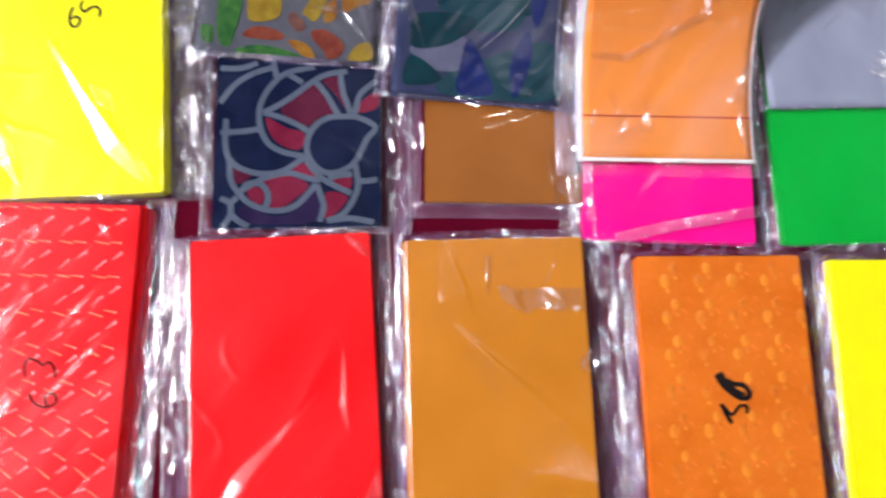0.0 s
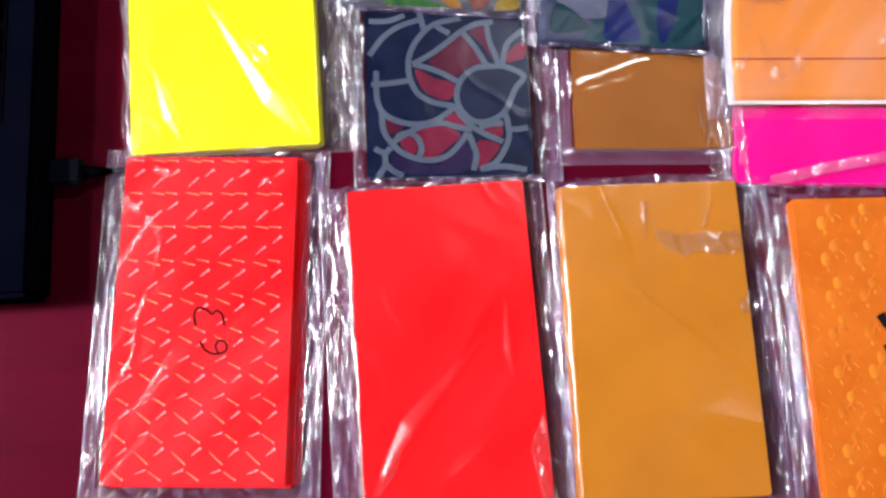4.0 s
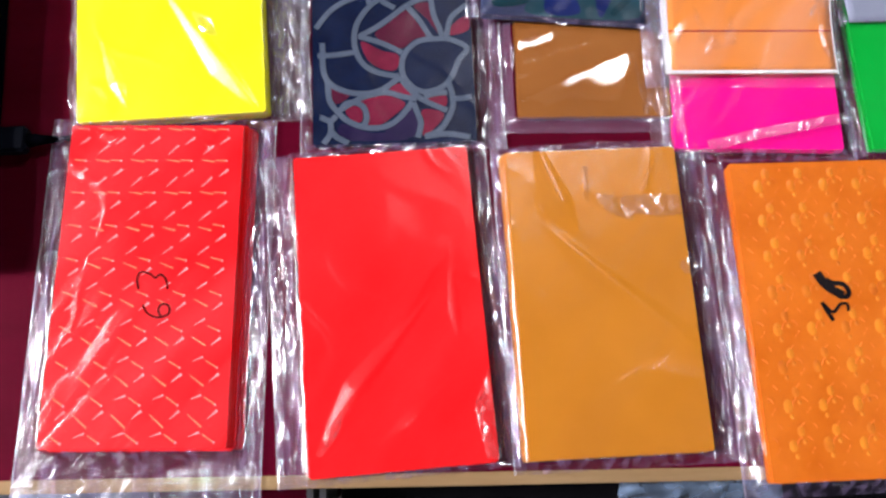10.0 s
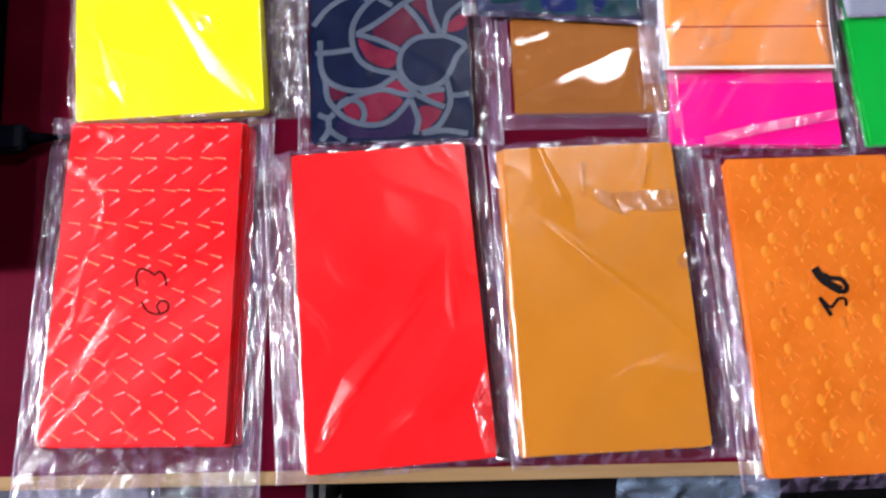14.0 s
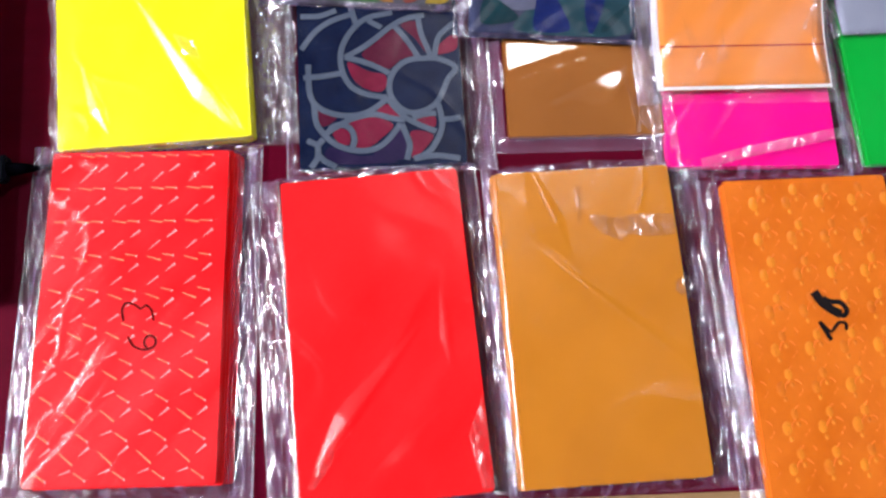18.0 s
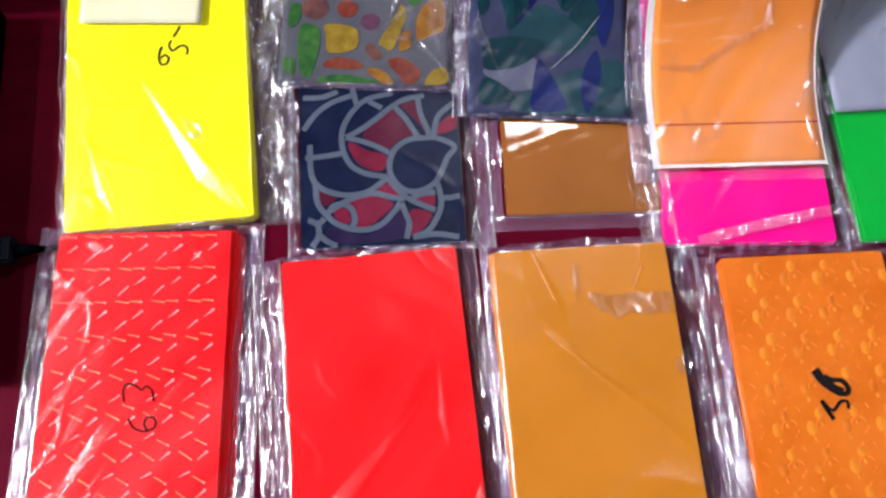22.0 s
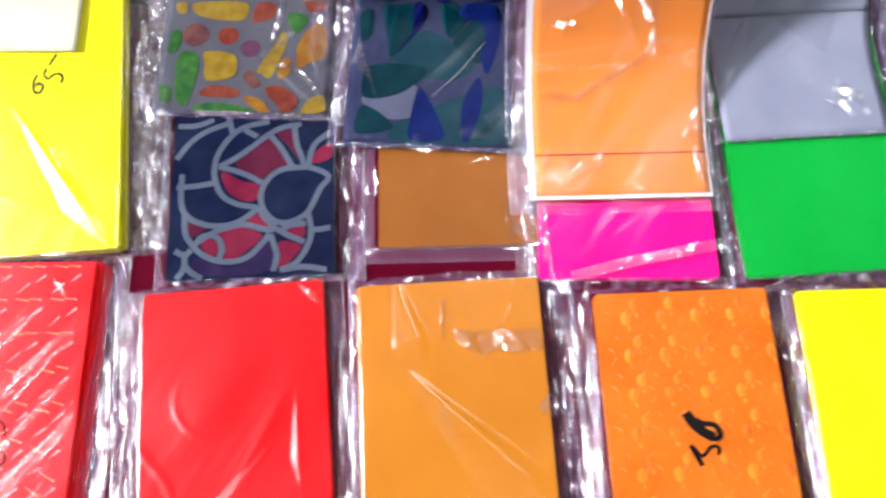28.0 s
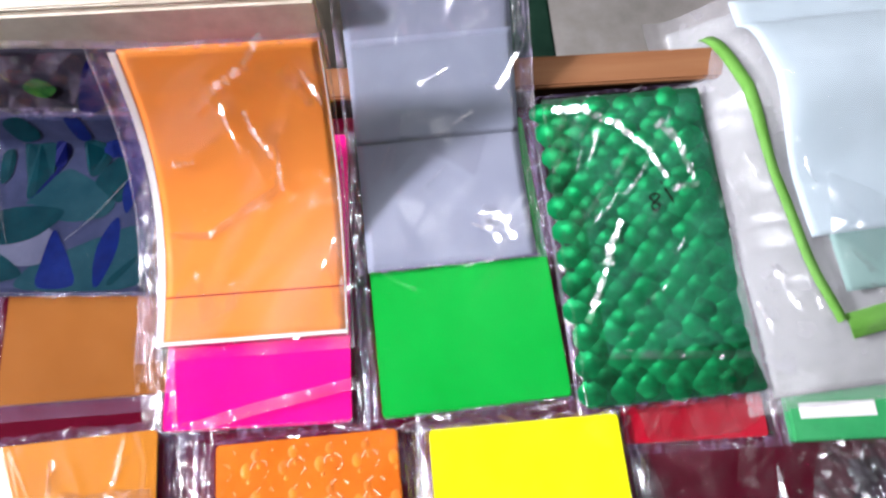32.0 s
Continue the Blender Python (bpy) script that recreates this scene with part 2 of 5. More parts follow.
M = {
    "green_bump": island("embossed green foil", (0.0006, 0.09, 0.026), (0.003, 0.34, 0.10), 0.38, 0.3, 0.75),
    # the red foil's glints are painted: their brightness sits in these base colours
    "glint_pink": glint("foil stroke, pink-white glint in its colour", (1.0, 0.26, 0.26), 37, 185, 0.36, 0.3),
    "glint_gold": glint("foil stroke, golden glint in its colour", (1.0, 0.20, 0.10), 37, 185, 0.36, 0.3, (1.0, 0.85, 0.5)),
    # the yellower tone of random bumps paints in the orange foil's glints
    "comet": island("orange foil bump, yellow glints in its colour", (0.67, 0.14, 0.007), (0.86, 0.27, 0.017), 0.38, 0.4),
    "bubble": glint("pale orange prism facet", (0.86, 0.19, 0.03), 27, 184, 0.26, 0.14),
    "crisp": film("crisp clear film facets", 0.012, 0.9, 0.23, 0.0006, 0.9, scale=120.0, detail=2.0),
    "sheen": film("film with a broad soft sheen", 0.005, 0.14, 0.26, 0.0010, 0.9, scale=30.0, detail=2.0),
    "satin": film("softly glossy film", 0.003, 0.75, 0.27, 0.0008, 1.0, stretch=0.13, scale=42.0, detail=3.0, streaky=True),
    "plain": film("smooth doubled film edge", 0.10, 0.4, 0.2, 0.0004, 0.3, white=(0.70, 0.50, 0.80)),
    "spark": film("glittering crumpled film", 0.03, 1.8, 0.2, 0.0008, 0.9, scale=120.0, detail=2.0),
    "facet": film("crinkled film facets", 0.032, 0.75, 0.13, 0.0012, 0.9, white=(0.86, 0.70, 1.0), lean=0, scale=160.0, stretch=0.2, detail=3.0),
    "table": surface("maroon laminate", (0.068, 0.00102, 0.0085), (0.102, 0.0017, 0.01445), 0.45, scale=30, bump=0.2, fine=900, stretch=(0.2, 1, 1), spec=0.02),
    "edge": surface("raw pale wood edging", (0.252, 0.15, 0.066), (0.36, 0.24, 0.12), 0.55, scale=60, bump=0.3, stretch=(0.1, 1, 1)),
    "rim": surface("varnished orange wood", (0.24, 0.095, 0.04), (0.36, 0.17, 0.08), 0.35, scale=60, bump=0.2, stretch=(0.08, 1, 1)),
    "rail_shade": surface("rail wood with front shade in its colour", (0.020, 0.009, 0.005), (0.045, 0.02, 0.010), 0.5, scale=60, stretch=(0.1, 1, 1)),
    "dark": surface("plain near-black", (0.004, 0.004, 0.005), (0.008, 0.007, 0.009), 0.7),
    "wall": surface("dark brown of the unseen walls", (0.055, 0.05, 0.045), (0.08, 0.075, 0.068), 0.7, scale=6, bump=0.2, fine=200),
    "ceil": surface("near-black of the unseen ceiling", (0.03, 0.026, 0.022), (0.045, 0.04, 0.034), 0.8, scale=5),
    "floor": surface("grey stone floor tile", (0.225, 0.2115, 0.189), (0.36, 0.3375, 0.315), 0.5, scale=9, bump=0.1),
    "red": surface("bright red vinyl", (0.92, 0.003, 0.006), (0.99, 0.008, 0.012), 0.38, scale=14),
    "gold": surface("amber gold vinyl", (0.56, 0.195, 0.0120), (0.66, 0.240, 0.0180), 0.36, scale=16),
    "amber": surface("brown amber vinyl", (0.2852, 0.0961, 0.01736), (0.3472, 0.124, 0.0248), 0.4, scale=16),
    "orange": surface("light orange vinyl", (0.7912, 0.2392, 0.03864), (0.874, 0.2944, 0.05704), 0.36, scale=12),
    "yellow": surface("fluorescent yellow vinyl", (0.93, 0.885, 0.003), (1.0, 0.95, 0.006), 0.4, scale=70, bump=0.4, fine=330),
    "lime": surface("lime green vinyl", (0.42, 0.62, 0.01), (0.52, 0.72, 0.02), 0.4, scale=14),
    "pink": surface("fluorescent magenta vinyl", (0.98, 0.001, 0.2415), (1, 0.002, 0.3019), 0.38, scale=14),
    "green": surface("fluorescent green vinyl", (0.001, 0.38, 0.035), (0.004, 0.46, 0.05), 0.38, scale=14),
    "grey": surface("frosted grey sheet", (0.25, 0.272, 0.352), (0.34, 0.365, 0.452), 0.42, scale=18),
    "white": surface("white backing paper", (0.78, 0.77, 0.75), (0.86, 0.85, 0.84), 0.6, scale=20),
    "cream": surface("pale cream paper slip", (0.588, 0.58, 0.34), (0.7, 0.6815, 0.48), 0.6, scale=20),
    "crimson": surface("crimson foil", (0.42, 0.004, 0.02), (0.55, 0.008, 0.03), 0.3, scale=20),
    "ink": surface("black marker ink", (0.005, 0.004, 0.004), (0.012, 0.008, 0.008), 0.35),
    "ink_red": surface("dark red ink line", (0.35, 0.01, 0.005), (0.45, 0.02, 0.01), 0.5),
    "ink_brown": surface("dark brown pen ink", (0.099, 0.0018, 0.0018), (0.135, 0.0027, 0.0027), 0.4),
    "laptop": surface("dark navy laptop plastic", (0.00125, 0.0015, 0.0045), (0.002, 0.0025, 0.006), 0.6, bump=0.2, fine=1500, spec=0.0),
    "key": surface("black key plastic", (0.0009, 0.0009, 0.0018), (0.0018, 0.0018, 0.003), 0.6, spec=0.0),
    "legend": surface("pale key print", (0.03, 0.03, 0.04), (0.05, 0.05, 0.06), 0.5),
    "blue": surface("blue sticker", (0.01, 0.14, 0.62), (0.02, 0.24, 0.78), 0.4, spec=0.1),
    "plug": surface("charcoal rubber plug", (0.004, 0.005, 0.010), (0.007, 0.008, 0.016), 0.45),
    "film": film("clear film lying on cards", 0.012, 0.65, 0.15, 0.0032, 1.0, stretch=0.13, scale=42.0, detail=3.0, streaky=True),
    "taut": film("taut smooth film", 0.003, 0.38, 0.025, 0.0004, scale=30.0, detail=1.0),
    "calm": film("dull even film", 0.006, 0.12, 0.2, 0.003, scale=30.0, detail=2.0),
    "border": film("loose crinkled film", 0.108, 0.8, 0.10, 0.0050, 0.85, white=(0.76, 0.56, 1.0), lean=0, scale=210.0, stretch=0.09, detail=3.0, streaky=True),
    "crumple": film("crumpled pale film", 0.055, 1.0, 0.16, 0.005, white=(0.86, 0.80, 0.86), lean=10, scale=110.0, stretch=0.35, detail=3.0),
    "veil": film("thin hazy film", 0.060, 0.33, 0.13, 0.004, 0.9, white=(0.9, 0.84, 0.82), stretch=0.3, scale=26.0, detail=2.0, streaky=True),
    # strong white haze puts the creases' glint into the film's colour
    "fold": film("doubled film, fold glint in its milky white", 0.42, 1.2, 0.15, 0.003, 0.7, white=(0.95, 0.92, 0.95), lean=0, scale=120.0, stretch=1.0),
    "green_veil": film("film with a pale green sheen", 0.11, 0.30, 0.12, 0.004, 0.7, white=(0.10, 0.62, 0.36), scale=40.0, stretch=0.3),
    "still": film("quiet thin film", 0.004, 0.025, 0.15, 0.002, scale=30.0, detail=2.0),
    "milky": film("milky packing film", 0.22, 1.0, 0.12),
    "frost": film("frosted zip bag film", 0.20, 0.8, 0.28, 0.0008, 0.15),
    "zip": surface("lime green zip strip", (0.12, 0.32, 0.05), (0.18, 0.42, 0.09), 0.35),
    "ice": surface("pale blue-white sheets", (0.46, 0.56, 0.60), (0.56, 0.66, 0.70), 0.4, scale=10),
    "mint": surface("mint green card", (0.03, 0.30, 0.10), (0.06, 0.38, 0.14), 0.4),
    "carton": surface("beige carton board", (0.624, 0.559, 0.455), (0.806, 0.741, 0.624), 0.8, scale=50, bump=0.4, fine=400),
    "bottle": surface("dark green board", (0.006, 0.022, 0.014), (0.012, 0.035, 0.022), 0.5),
    "steel": surface("dull steel rail", (0.20, 0.20, 0.22), (0.34, 0.34, 0.36), 0.35, metal=0.8),
    "tray": surface("blue-grey painted tray", (0.16, 0.18, 0.24), (0.22, 0.24, 0.31), 0.5),
    "bluebag": film("pale blue bag film", 0.45, 0.8, 0.2, white=(0.30, 0.42, 0.60)),
    "navy": surface("navy print", (0.00112, 0.00336, 0.02016), (0.00336, 0.01008, 0.04032), 0.4, scale=60),
    "wine": surface("wine red print", (0.056, 0.004, 0.0176), (0.096, 0.0072, 0.0272), 0.4, scale=60),
    "rose": surface("crimson print", (0.1156, 0.00544, 0.02312), (0.1904, 0.01088, 0.0374), 0.4, scale=60),
    "plum": surface("dusky violet print", (0.0112, 0.00672, 0.0336), (0.0252, 0.01344, 0.0532), 0.4, scale=60),
    "dusk": surface("dark violet grey print", (0.012, 0.011, 0.018), (0.035, 0.032, 0.045), 0.4, scale=60),
    "lilac": surface("pale lilac print", (0.075, 0.080, 0.128), (0.11, 0.118, 0.175), 0.4, scale=50),
    "lead": surface("pale grey print line", (0.06502, 0.08415, 0.1186), (0.09558, 0.1186, 0.1606), 0.4, scale=60),
    "teal": surface("teal print", (0.0002763, 0.01525, 0.02486), (0.001105, 0.03177, 0.04144), 0.4, scale=70),
    "teal_pale": surface("pale teal print", (0.0051, 0.0306, 0.04463), (0.0102, 0.04675, 0.06248), 0.4, scale=70),
    "mist": surface("misty grey-blue print", (0.020, 0.025, 0.058), (0.034, 0.041, 0.09), 0.4, scale=50),
    "royal": surface("royal blue print", (0.0007128, 0.004705, 0.05702), (0.002138, 0.01176, 0.1026), 0.4, scale=70),
    "indigo": surface("indigo print", (0.001152, 0.002304, 0.0459), (0.00288, 0.00576, 0.0756), 0.4, scale=70),
    "pearl": surface("pearl grey print", (0.0612, 0.06375, 0.0816), (0.0867, 0.08925, 0.1071), 0.4, scale=50),
    "p_yellow": surface("mustard print", (0.1742, 0.09952, 0.008296), (0.2737, 0.1908, 0.02074), 0.4, scale=110),
    "p_orange": surface("orange print", (0.1742, 0.04147, 0.008296), (0.2737, 0.1493, 0.01244), 0.4, scale=110),
    "p_red": surface("brick red print", (0.1166, 0.01215, 0.00972), (0.2041, 0.05346, 0.0243), 0.4, scale=110),
    "p_brown": surface("brown violet print", (0.0648, 0.0216, 0.0324), (0.162, 0.0702, 0.0432), 0.4, scale=110),
    "p_plum": surface("plum violet print", (0.055, 0.018, 0.045), (0.10, 0.035, 0.07), 0.4, scale=110),
    "p_green": surface("leaf green print", (0.00918, 0.05967, 0.01836), (0.0459, 0.1469, 0.02295), 0.4, scale=110),
    "prism_red": surface("red prismatic foil", (0.86, 0.006, 0.010), (0.97, 0.016, 0.022), 0.3, scale=18, spec=0.2),
    "prism_orange": surface("orange prismatic foil", (0.666, 0.1394, 0.0072), (0.828, 0.2045, 0.0168), 0.35, scale=26, spec=0.15),
    "prism_green": surface("green prismatic foil", (0.0005, 0.025, 0.009), (0.002, 0.11, 0.038), 0.35, scale=55, spec=0.2),
    "sheet_white": surface("white sheets", (0.36, 0.375, 0.365), (0.48, 0.49, 0.47), 0.5, scale=12),
    "loose": film("thin loose film", 0.004, 0.2, 0.09, 0.006, scale=70.0, stretch=0.3, lean=70),
}


# ---- helpers for meshes ----
def part(name, bm, material, parent=None, label="", smooth=False):
    me = bpy.data.meshes.new(name)
    bm.to_mesh(me)
    bm.free()
    if smooth:
        for p in me.polygons:
            p.use_smooth = True
    me.materials.append(M[material] if isinstance(material, str) else material)
    ob = new(name, me)
    if parent:
        ob.parent = parent
    if label:
        tagged(ob, label)
    return ob


def thing(name, m, label, category, group="", kind=""):
    ob = new(name)
    ob.matrix_world = m
    ob.empty_display_size = 0.02
    return tagged(ob, label, category, group, kind)


def box(x0, x1, y0, y1, z0, z1, bevel=0.0):
    bm = bmesh.new()
    bmesh.ops.create_cube(bm, size=1, matrix=Matrix.LocRotScale(((x0 + x1) / 2, (y0 + y1) / 2, (z0 + z1) / 2), None, (x1 - x0, y1 - y0, z1 - z0)))
    if bevel:
        bmesh.ops.bevel(bm, geom=bm.edges[:], offset=bevel, segments=2, affect="EDGES")
    return bm


def rounded(w, l, r, n=4):
    """Outline of a rectangle with rounded corners, round the origin."""
    pts = []
    for cx, cy, a in ((w / 2 - r, l / 2 - r, 0), (-w / 2 + r, l / 2 - r, 90), (-w / 2 + r, -l / 2 + r, 180), (w / 2 - r, -l / 2 + r, 270)):
        for i in range(n + 1):
            q = radians(a + 90 * i / n)
            pts.append((cx + r * math.cos(q), cy + r * math.sin(q)))
    return pts


def slab(outline, z0, z1):
    """A flat piece with that outline, from z0 up to z1."""
    bm = bmesh.new()
    low = [bm.verts.new((x, y, z0)) for x, y in outline]
    high = [bm.verts.new((x, y, z1)) for x, y in outline]
    bm.faces.new(high)
    bm.faces.new(low[::-1])
    n = len(low)
    for i in range(n):
        bm.faces.new((low[i], low[(i + 1) % n], high[(i + 1) % n], high[i]))
    return bm


STEP = 0.0012   # mesh of the sleeves


def sheet(x0, x1, y0, y1, height, step=STEP, thick=0.0, bend=None):
    """A sheet over a rectangle, at height(x, y); bend moves its points afterwards."""
    nx, ny = max(2, int((x1 - x0) / step)), max(2, int((y1 - y0) / step))
    bm = bmesh.new()
    rows = []
    for j in range(ny + 1):
        row = []
        for i in range(nx + 1):
            x, y = x0 + (x1 - x0) * i / nx, y0 + (y1 - y0) * j / ny
            p = Vector((x, y, height(x, y)))
            row.append(bm.verts.new(bend(p) if bend else p))
        rows.append(row)
    for j in range(ny):
        for i in range(nx):
            bm.faces.new((rows[j][i], rows[j][i + 1], rows[j + 1][i + 1], rows[j + 1][i]))
    if thick:
        bm.normal_update()
        bmesh.ops.solidify(bm, geom=bm.faces[:], thickness=thick)
    return bm


def nz(x, y, s=0.0):
    return noise.noise((x, y, s))


def crease(x, y, s):
    """Sharp folds: 1 on a fold line, falling off to both sides."""
    return max(0.0, 1 - abs(nz(x, y, s)) * 3.2)


def cover(w, l, top, seed, rough=1.0, over=1.0, edge=0.009, folds=(), crimp=None, pleats=()):
    """Height of a sleeve's upper film over a stack of cards w x l and top high."""
    def height(x, y):
        dx, dy = max(0, abs(x) - w / 2), max(0, abs(y) - l / 2)
        d = math.hypot(dx, dy)
        k = max(0.0, 1 - d / edge)
        k = k * k * (3 - 2 * k)
        z = 0.0012 + (top - 0.0002) * k
        side = min(1.0, dx / 0.004)
        end = min(1.0, dy / 0.004)
        out = max(side, end)
        if out > 0:
            z += rough * 0.0013 * side * (1 - 0.6 * end) * (crease(x * 260, y * 16, seed) + 0.7 * crease(x * 150 + 3, y * 30, seed + 5))
            z += rough * 0.0011 * end * (crease(x * 26, y * 210, seed + 9) + 0.6 * nz(x * 90, y * 90, seed))
            z += rough * 0.0007 * out * nz(x * 120, y * 45, seed + 2)
        on = 1 - out
        if on > 0:
            near = noise.voronoi((x * 30 + seed * 3.1, y * 24, seed * 1.7))[0]
            z += on * over * 0.0009 * max(0.0, nz(x * 12, y * 10, seed + 11) + 0.28) * (near[0] - 0.6 * (near[1] - near[0]))
            patch = max(0.0, nz(x * 14, y * 11, seed + 20) + 0.12) * 1.6
            z += on * over * (0.0004 + 0.0008 * patch * max(0.0, 1 - abs(nz(x * 22 + y * 14, y * 20 - x * 9, seed + 30)) * 11) + 0.0003 * nz(x * 25, y * 18, seed + 40))
        for x0, y0, x1, y1, amp, wide in folds:
            ux, uy = x1 - x0, y1 - y0
            f = max(0.0, min(1.0, ((x - x0) * ux + (y - y0) * uy) / (ux * ux + uy * uy)))
            q = math.hypot(x - x0 - f * ux, y - y0 - f * uy) / (wide * 0.75)
            if q < 1:
                z += 2.0 * amp * ((1 - q * q) ** 2 if wide > 0.02 else (1 - q) ** 2) * (math.sin(math.pi * f) if wide > 0.02 else 0.35 + 0.65 * math.sin(math.pi * (0.12 + 0.8 * f)))
        for x0, y0, x1, y1, wide, slope in pleats:
            # a sharp ridge from one point to the other, with a flat slope on its left side and a gentle one behind
            ux, uy = x1 - x0, y1 - y0
            run = math.hypot(ux, uy)
            f = ((x - x0) * ux + (y - y0) * uy) / (run * run)
            d = (ux * (y - y0) - uy * (x - x0)) / run
            w1 = wide * max(0.0, min(1.0, 2.5 * f, 1.2 * (1 - f)))
            if w1 > 0 and -0.35 * w1 < d < w1:
                z += slope * (0.65 * (w1 - d) + 0.35 * (w1 - d * d / w1) if d >= 0 else w1 * (1 + d / (0.35 * w1)))
        if crimp and on > 0:
            # the film dips away below a crease that runs from one point to the other
            x0, y0, x1, y1, slope = crimp
            z += on * max(0.0, 0.0012 - slope * max(0.0, ((x - x0) * (y1 - y0) - (y - y0) * (x1 - x0)) / math.hypot(x1 - x0, y1 - y0)))
        if on > 0.5:
            z = max(z, top + 0.0006)
        return max(z, 0.0006)
    return height


rnd = random.Random(7)


def stack(parent, w, l, count, material, thick=0.0011, base=0.0008, jitter=0.0008, radius=0.002, fan=0.0, bend=None, under=None):
    """Cards lying on one another; returns the top's height."""
    z = base
    for i in range(count):
        dx, dy = rnd.uniform(-1, 1) * jitter + fan * (count - 1 - i), rnd.uniform(-1, 1) * jitter
        turn = rnd.uniform(-0.4, 0.4) if i < count - 1 else 0
        if i == count - 1:
            dx = dy = 0
        if bend:
            bm = sheet(-w / 2 + dx, w / 2 + dx, -l / 2 + dy, l / 2 + dy, lambda x, y: z + thick * 0.93, 0.005, thick * 0.9, bend)
            part("card", bm, material, parent, smooth=True)
        else:
            c = part("card", slab(rounded(w, l, radius), 0, thick * 0.93), under if under and i < count - 1 else material, parent)
            c.matrix_local = pose(dx, dy, z, 0, 0, turn)
        z += thick
    return z


def pack(label, x, y, turn, w, l, count, material, left=0.012, right=0.012, front=0.012, back=0.012, z=0.0, seed=0, rough=1.0, over=1.0,
         jitter=0.0008, fan=0.0, thick=0.0011, edge=0.009, folds=(), bend=None, tilt=0.0, border="border", name="card_pack", clear_front=False, skin="film", crimp=None, under=None, wrinkled=1.0, pleats=()):
    """A stack of vinyl cards in a clear sleeve. folds: creases of the film, in card coordinates."""
    t = thing(name, pose(x, y, z, tilt, 0, turn), label, "card pack", "packs of vinyl cards")
    top = stack(t, w, l, count, material, thick, jitter=jitter, fan=fan, bend=bend, under=under)
    bm = sheet(-w / 2 - left, w / 2 + right, -l / 2 - front, l / 2 + back, cover(w, l, top, seed, rough, over, edge, folds, crimp, pleats), bend=bend)
    nx = max(2, int((w + left + right) / STEP))
    ny = max(2, int((l + front + back) / STEP))
    bm.faces.ensure_lookup_table()
    for k, f in enumerate(bm.faces):
        i, j = k % nx, k // nx
        cx, cy = -w / 2 - left + (w + left + right) * (i + 0.5) / nx, -l / 2 - front + (l + front + back) * (j + 0.5) / ny
        f.material_index = 1 if abs(cx) > w / 2 + 0.003 or cy > l / 2 or (cy < -l / 2 and not clear_front) else 0
    ob = part("sleeve", bm, skin, t, "crinkled clear plastic sleeve", smooth=True)
    ob.data.materials.append(M[border])
    for a, b in ((-w / 2 - left, -w / 2 - left + 0.0012), (w / 2 + right - 0.0012, w / 2 + right)):
        strip = sheet(a, b, -l / 2 - front, l / 2 + back, lambda x, y: 0.0020 + 0.0007 * nz(y * 60, seed) + 0.0004 * nz(y * 220, seed + 4), 0.0018, bend=bend)
        part("seam", strip, "milky", t, smooth=True)
    # crinkled film down both margins
    for sign, wide in ((-1, left), (1, right)):
        if wide * wrinkled > 0.005:
            a, b = sorted((sign * (w / 2 + 0.0015) * 1000, sign * (w / 2 + wide - 0.0005) * 1000))
            crumple(t, [(a, -l * 500 - front * 800), (b, -l * 500 - front * 800), (b, l * 500 + back * 800), (a, l * 500 + back * 800)], 0.0022, 0.0013 * wrinkled, 1.5, 8.0, seed * 7 + sign, bend)
    # short bright creases in the margins and along both ends
    luck = random.Random(seed * 13 + 1)
    fine = []
    for sign, wide in ((-1, left), (1, right)):
        for k in range(int(wide * 700)):
            a, b = sign * (w / 2 + luck.uniform(0.2, 0.85) * wide) * 1000, luck.uniform(-0.5, 0.5) * l * 1000
            fine.append((a, b, a + luck.uniform(-1.5, 1.5), b + luck.uniform(4, 16), luck.uniform(0.7, 1.9)))
    for k in range(9):
        a, b = luck.uniform(-0.5, 0.5) * w * 1000, luck.choice((-1, 1, 1)) * (l * 500 + luck.uniform(0.5, 3.0))
        fine.append((a, b, a + luck.uniform(2, 7), b + luck.uniform(-1.5, 1.5), luck.uniform(0.6, 1.5)))
    shards(t, fine, 0.0034, seed * 5 + 2, bend, (0.55, 0.16))
    return t, top


# ---- prints and pen marks ----
def spline(pts, n=6, closed=False):
    """A smooth line through points."""
    q = [Vector(p) for p in pts]
    q = [q[-1], *q, q[0], q[1]] if closed else [2 * q[0] - q[1], *q, 2 * q[-1] - q[-2]]
    out = []
    for a, b, c, d in zip(q, q[1:], q[2:], q[3:]):
        for i in range(n):
            f = i / n
            out.append(0.5 * (2 * b + (c - a) * f + (2 * a - 5 * b + 4 * c - d) * f * f + (3 * b - a - 3 * c + d) * f ** 3))
    if not closed:
        out.append(q[-2])
    return out


def band(pts, width, z, n=6, thick=0.00012, closed=False):
    """A flat line of that width along a smooth curve."""
    c = spline(pts, n, closed)
    bm = bmesh.new()
    rows = []
    m = len(c)
    for i, p in enumerate(c):
        a, b = (c[i - 1], c[(i + 1) % m]) if closed else (c[max(0, i - 1)], c[min(m - 1, i + 1)])
        d = (b - a).normalized()
        s = Vector((-d.y, d.x)) * width / 2
        rows.append([bm.verts.new((*(p + s), z)), bm.verts.new((*(p - s), z)), bm.verts.new((*(p - s), z - thick)), bm.verts.new((*(p + s), z - thick))])
    for i in range(m if closed else m - 1):
        a, b = rows[i], rows[(i + 1) % m]
        for k in range(4):
            bm.faces.new((a[k], a[(k + 1) % 4], b[(k + 1) % 4], b[k]))
    bmesh.ops.recalc_face_normals(bm, faces=bm.faces[:])
    return bm


